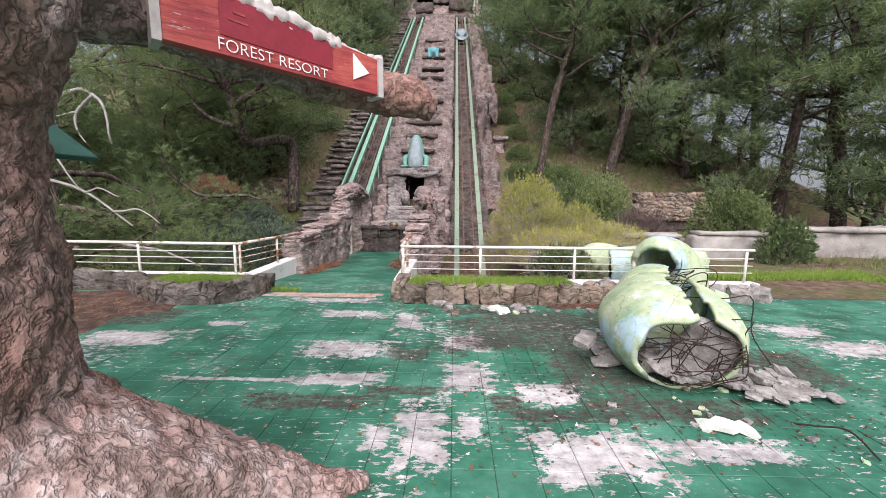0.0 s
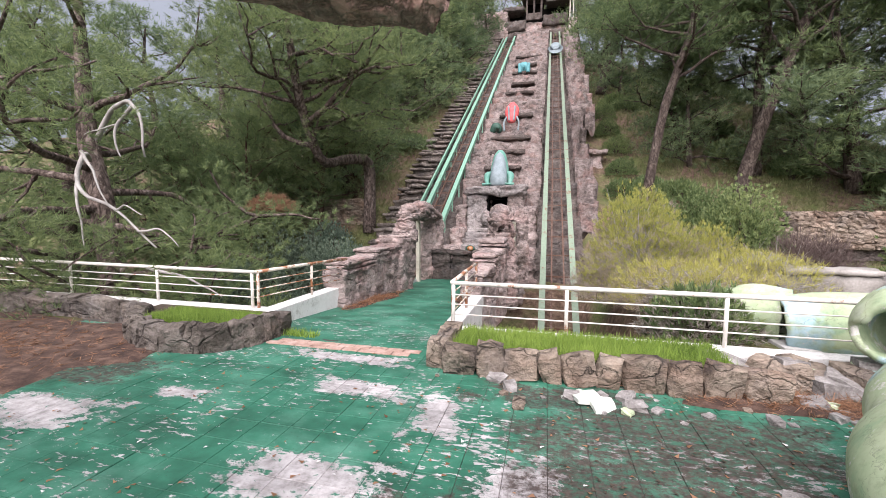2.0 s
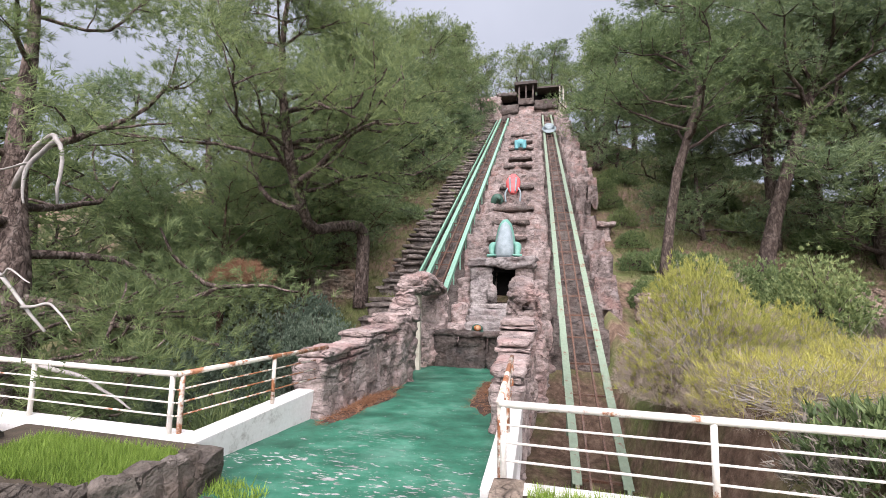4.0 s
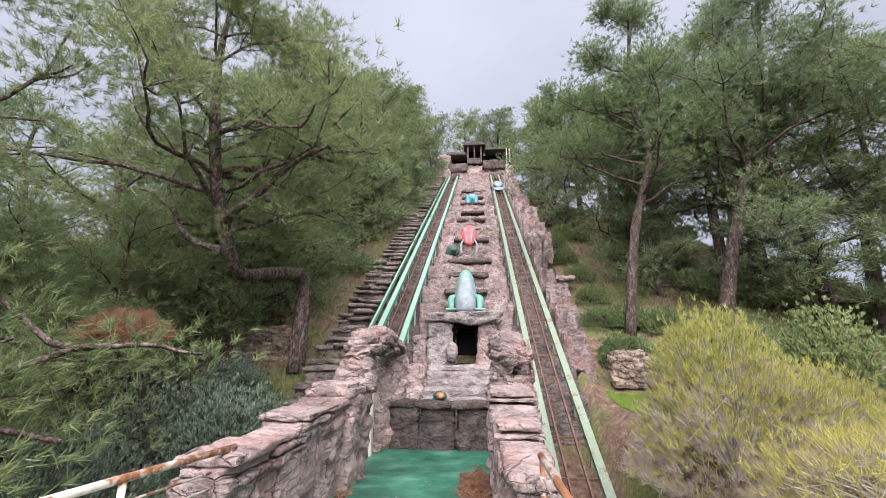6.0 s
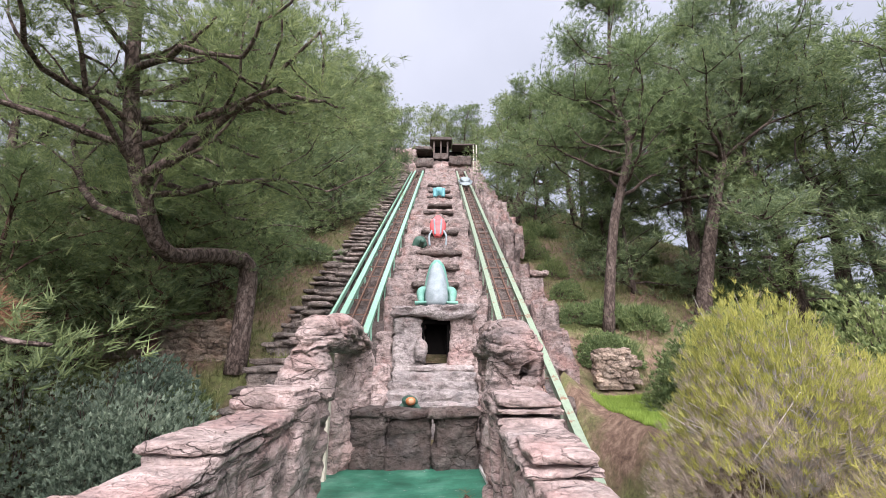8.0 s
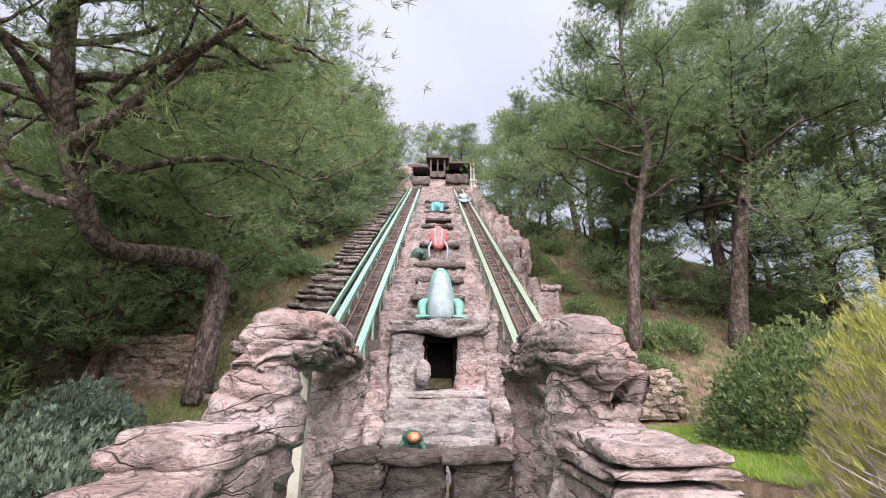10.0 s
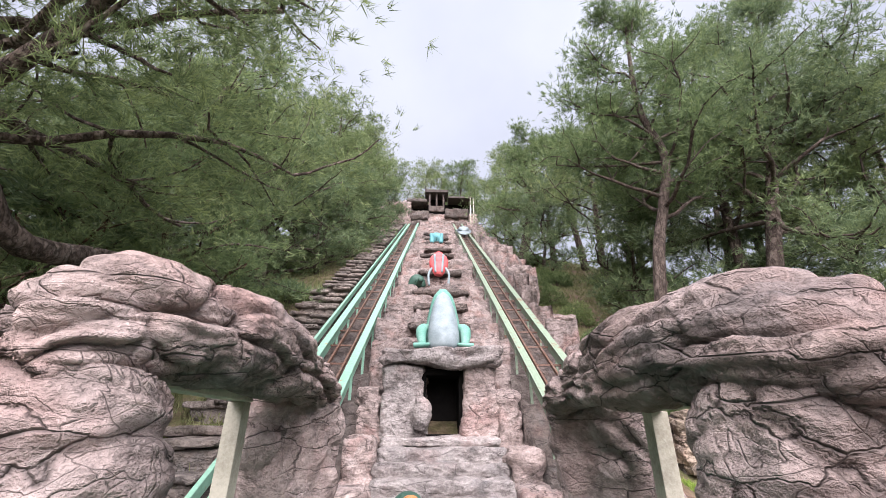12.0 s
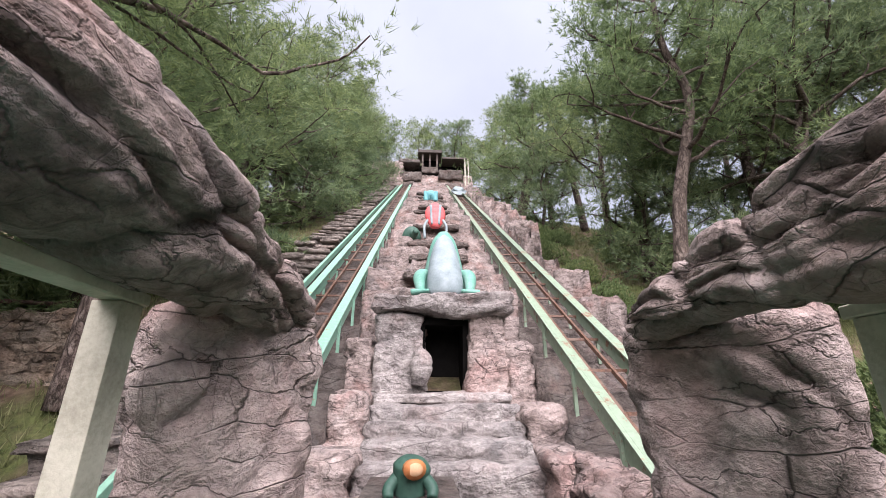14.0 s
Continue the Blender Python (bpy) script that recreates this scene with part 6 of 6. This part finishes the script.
WOODS[3] = ((-10.4, 39), (-15, 47), (10.2, 41), (17.5, 19), (1.5, 64), (-11, 60), (-9.6, 50), (4.2, 67), (-1, 68), (10.8, 26.8), (14.2, 23.5), (15.6, 20.6))
WOODS[4] = ((-10.6, 22.5), (-9.8, 36), (-13.5, 19), (-11.2, 31.5), (-9.2, 43), (7.2, 29.5), (14, 25), (-14, 11.2), (-17.5, 10), (18, 17.5), (-12, 37))
WOODS[5] = ((-9.9, 25.2), (-10.8, 20.6), (-9.4, 33.5), (-9.2, 39.8), (-12.2, 26), (-8.8, 46.5), (7.6, 27.6), (12, 26), (14.5, 21), (5.8, 38), (16.5, 15.4), (-7.8, 54), (5.0, 46.5))
for k, places in WOODS.items():
    for x, y in places:
        copy_thing(stock[k], pose(*on_ground(x + rg.uniform(-0.3, 0.3), y + rg.uniform(-0.3, 0.3)), rg.uniform(-5, 5), rg.uniform(-5, 5), rg.uniform(0, 360)))
for src in stock:
    for o in (*src.children_recursive, src):
        bpy.data.objects.remove(o)

small = pine("pine_tree", on_ground(-11.4, 16.0), straight(7.2, 0.16, (0.4, -0.3), 0.3, 61), 0.3, 20, "small pine with soft green boughs in the ravine", 61, needle_green, bark_red, 0.15, 2.6, 15, 0.15, (0.2, 0.014), 12, 5)
for x, y, r in ((-13.0, 18.4, 80), (-12.4, 21.2, 30), (-10.3, 19.4, 140), (-12.8, 14.6, 260), (-9.9, 22.4, 310), (-14.6, 16.6, 10)):
    copy_thing(small, pose(*on_ground(x, y), 3, -3, r))

# ---- shrubs ----
for cx, cy, sx, sy, top, cnt, sd in ((2.45, 12.9, 1.55, 1.4, 2.15, 6000, 3), (4.1, 13.1, 1.0, 1.0, 1.35, 2000, 43)):
    shrub("broom_bush", on_ground(cx, cy), (sx, sy, top - ground_z(cx, cy)), cnt, leaf_yellow, "ragged yellow-green broom bush with dry grey twigs inside", sd, "bush", (0.11, 0.0085), 15, 60, 0.8, dead_wood, 0.5, leaf_dry, 0.5)
for cx, cy, sz in ((3.9, 22.6, 0.9), (4.0, 24.8, 1.1), (4.1, 26.8, 1.0), (4.2, 29.4, 1.1), (-8.8, 16.3, 2.1), (-10.4, 16.5, 2.2), (-9.4, 17.4, 1.4), (4.0, 32, 1.1), (4.1, 35, 1.1)):
    shrub("evergreen_bush", on_ground(cx, cy), (sz * 0.85, sz * 0.85, sz * (1.0 if cx > 0 else 1.7)), int(900 * sz), leaf_olive if cx > 0 else leaf_blue, "dull evergreen bush on the wooded bank", int(cy * 7))
for cx, cy, sx, sy, top, sd in ((2.9, 10.7, 1.5, 1.1, 0.9, 44), (4.4, 11.6, 1.2, 1.0, 1.15, 45)):
    shrub("bare_shrub", on_ground(cx, cy), (sx, sy, top - ground_z(cx, cy)), 2400, leaf_yellow, "tangled greyish bare twigs with yellow-green shoots", sd, "bush", (0.13, 0.007), 9, 70, 0.7, dead_wood, 0.4, leaf_dry, 0.65)
shrub("broom_bush", on_ground(2.5, 8.6), (0.9, 0.7, 0.8), 1800, leaf_olive, "low straggly bush behind the railing", 23, "bush", (0.1, 0.03), 6, 16, 0.6, None, 0.4, leaf_dry)
shrub("evergreen_bush", on_ground(5.1, 14.0), (1.15, 1.1, 2.6), 2600, leaf_olive, "rounded dark green evergreen bush", 6)
shrub("garden_shrub", on_ground(8.9, 13.0), (1.3, 1.2, 2.4), 2600, leaf_olive, "rounded green shrub above the garden wall", 7)
shrub("garden_shrub", on_ground(8.6, 10.7), (0.75, 0.7, 1.25), 1200, leaf_olive, "small dark shrub leaning over the garden wall", 17)
shrub("bare_shrub", on_ground(5.7, 12.6), (1.0, 0.8, 1.25), 1800, leaf_purple, "low purplish bare-twigged shrub", 18, "bush", (0.2, 0.01), 6, 30)
shrub("evergreen_bush", on_ground(5.6, 18.2), (2.4, 1.7, 2.5), 7500, leaf_olive, "broad evergreen bush below the pines", 9)
shrub("evergreen_bush", on_ground(4.0, 22.0), (1.2, 0.9, 1.1), 1800, leaf_olive, "evergreen bush at the slope foot", 19)
shrub("evergreen_bush", on_ground(-6.9, 15.0), (1.5, 1.5, 3.9), 5200, leaf_blue, "blue-green evergreen bush in the ravine", 10)
shrub("evergreen_bush", on_ground(-8.9, 17.6), (1.4, 1.2, 2.6), 3400, leaf_blue, "blue-green evergreen bush below the old pine", 13)
shrub("evergreen_bush", on_ground(-8.6, 12.0), (2.2, 2.0, 3.2), 5200, leaf_blue, "blue-green evergreen bush in the ravine", 12)
shrub("evergreen_bush", on_ground(-6.0, 10.6), (1.5, 1.4, 2.1), 3200, leaf_olive, "dark evergreen bush beside the bridge", 14)
shrub("young_pine", on_ground(-4.85, 8.8), (0.6, 0.5, 2.7), 700, needle_green, "young pine seedlings behind the railing", 16, "tree", (0.24, 0.016), 8, 10, 1.0)
shrub("dead_bough", (-7.0, 11.6, 1.72), (0.7, 0.5, 0.42), 520, needle_brown, "dead brown pine bough", 20, "branch", (0.15, 0.008), 14, 6, 0.2, None, 0.2, None, 0.9)
src = shrub("hillside_shrub", on_ground(-8.4, 28), (1.0, 1.0, 1.1), 900, leaf_olive, "dull green hillside shrub", 21, "bush", (0.2, 0.045), 5, 10)
for k in range(32):
    g2 = random.Random(k)
    if k % 2:
        x, y = g2.uniform(-13, -8.6), g2.uniform(18, 46)
    else:
        x, y = g2.uniform(3.8, 15), g2.uniform(22, 44)
    copy_thing(src, pose(*on_ground(x, y), 0, 0, g2.uniform(0, 360)))


def dead_branch(name, paths, label):
    b = thing(name, (0, 0, 0), label, "branch")
    for pts, r in paths:
        q = smooth_path(pts, 18)
        q += np.array([0.03 * np.array(noise.noise_vector(Vector(p) * 3)) for p in q])
        mesh_part("bough", *tube_arrays(q, list(np.linspace(r, r * 0.3, 18)), 7), dead_wood, b, smooth=True)
    return b


dead_branch("dead_branch", [
    ([(-8.75, 8.6, 3.1), (-8.2, 8.4, 3.55), (-7.5, 8.2, 3.7), (-7.05, 8.0, 3.55), (-6.75, 7.9, 3.25), (-6.6, 7.8, 2.6)], 0.055),
    ([(-7.05, 8.0, 3.55), (-7.3, 7.9, 3.2), (-7.25, 7.8, 2.85), (-7.0, 7.7, 2.6)], 0.035),
    ([(-7.3, 7.9, 3.2), (-7.6, 7.8, 3.12), (-7.9, 7.75, 3.0)], 0.018),
    ([(-8.9, 8.5, 2.7), (-8.4, 8.1, 2.75), (-8.35, 7.9, 2.3), (-7.9, 7.7, 1.95), (-7.2, 7.6, 1.75), (-6.7, 7.5, 1.5), (-6.1, 7.5, 1.05)], 0.05),
    ([(-8.35, 7.9, 2.35), (-8.1, 7.7, 1.9), (-7.9, 7.6, 1.5), (-7.7, 7.5, 1.0)], 0.035),
    ([(-8.2, 7.9, 2.75), (-7.7, 7.7, 2.4), (-7.3, 7.5, 2.1), (-7.0, 7.45, 1.7)], 0.03),
    ([(-7.0, 7.55, 1.65), (-6.6, 7.4, 1.75), (-6.2, 7.35, 1.6)], 0.02),
    ([(-6.4, 7.45, 1.3), (-5.8, 7.35, 1.35), (-5.4, 7.3, 1.1)], 0.02),
    ([(-6.3, 7.5, 0.7), (-5.5, 7.6, 0.5), (-4.9, 7.6, 0.25)], 0.03)], "bleached dead pine boughs hanging over the railing")
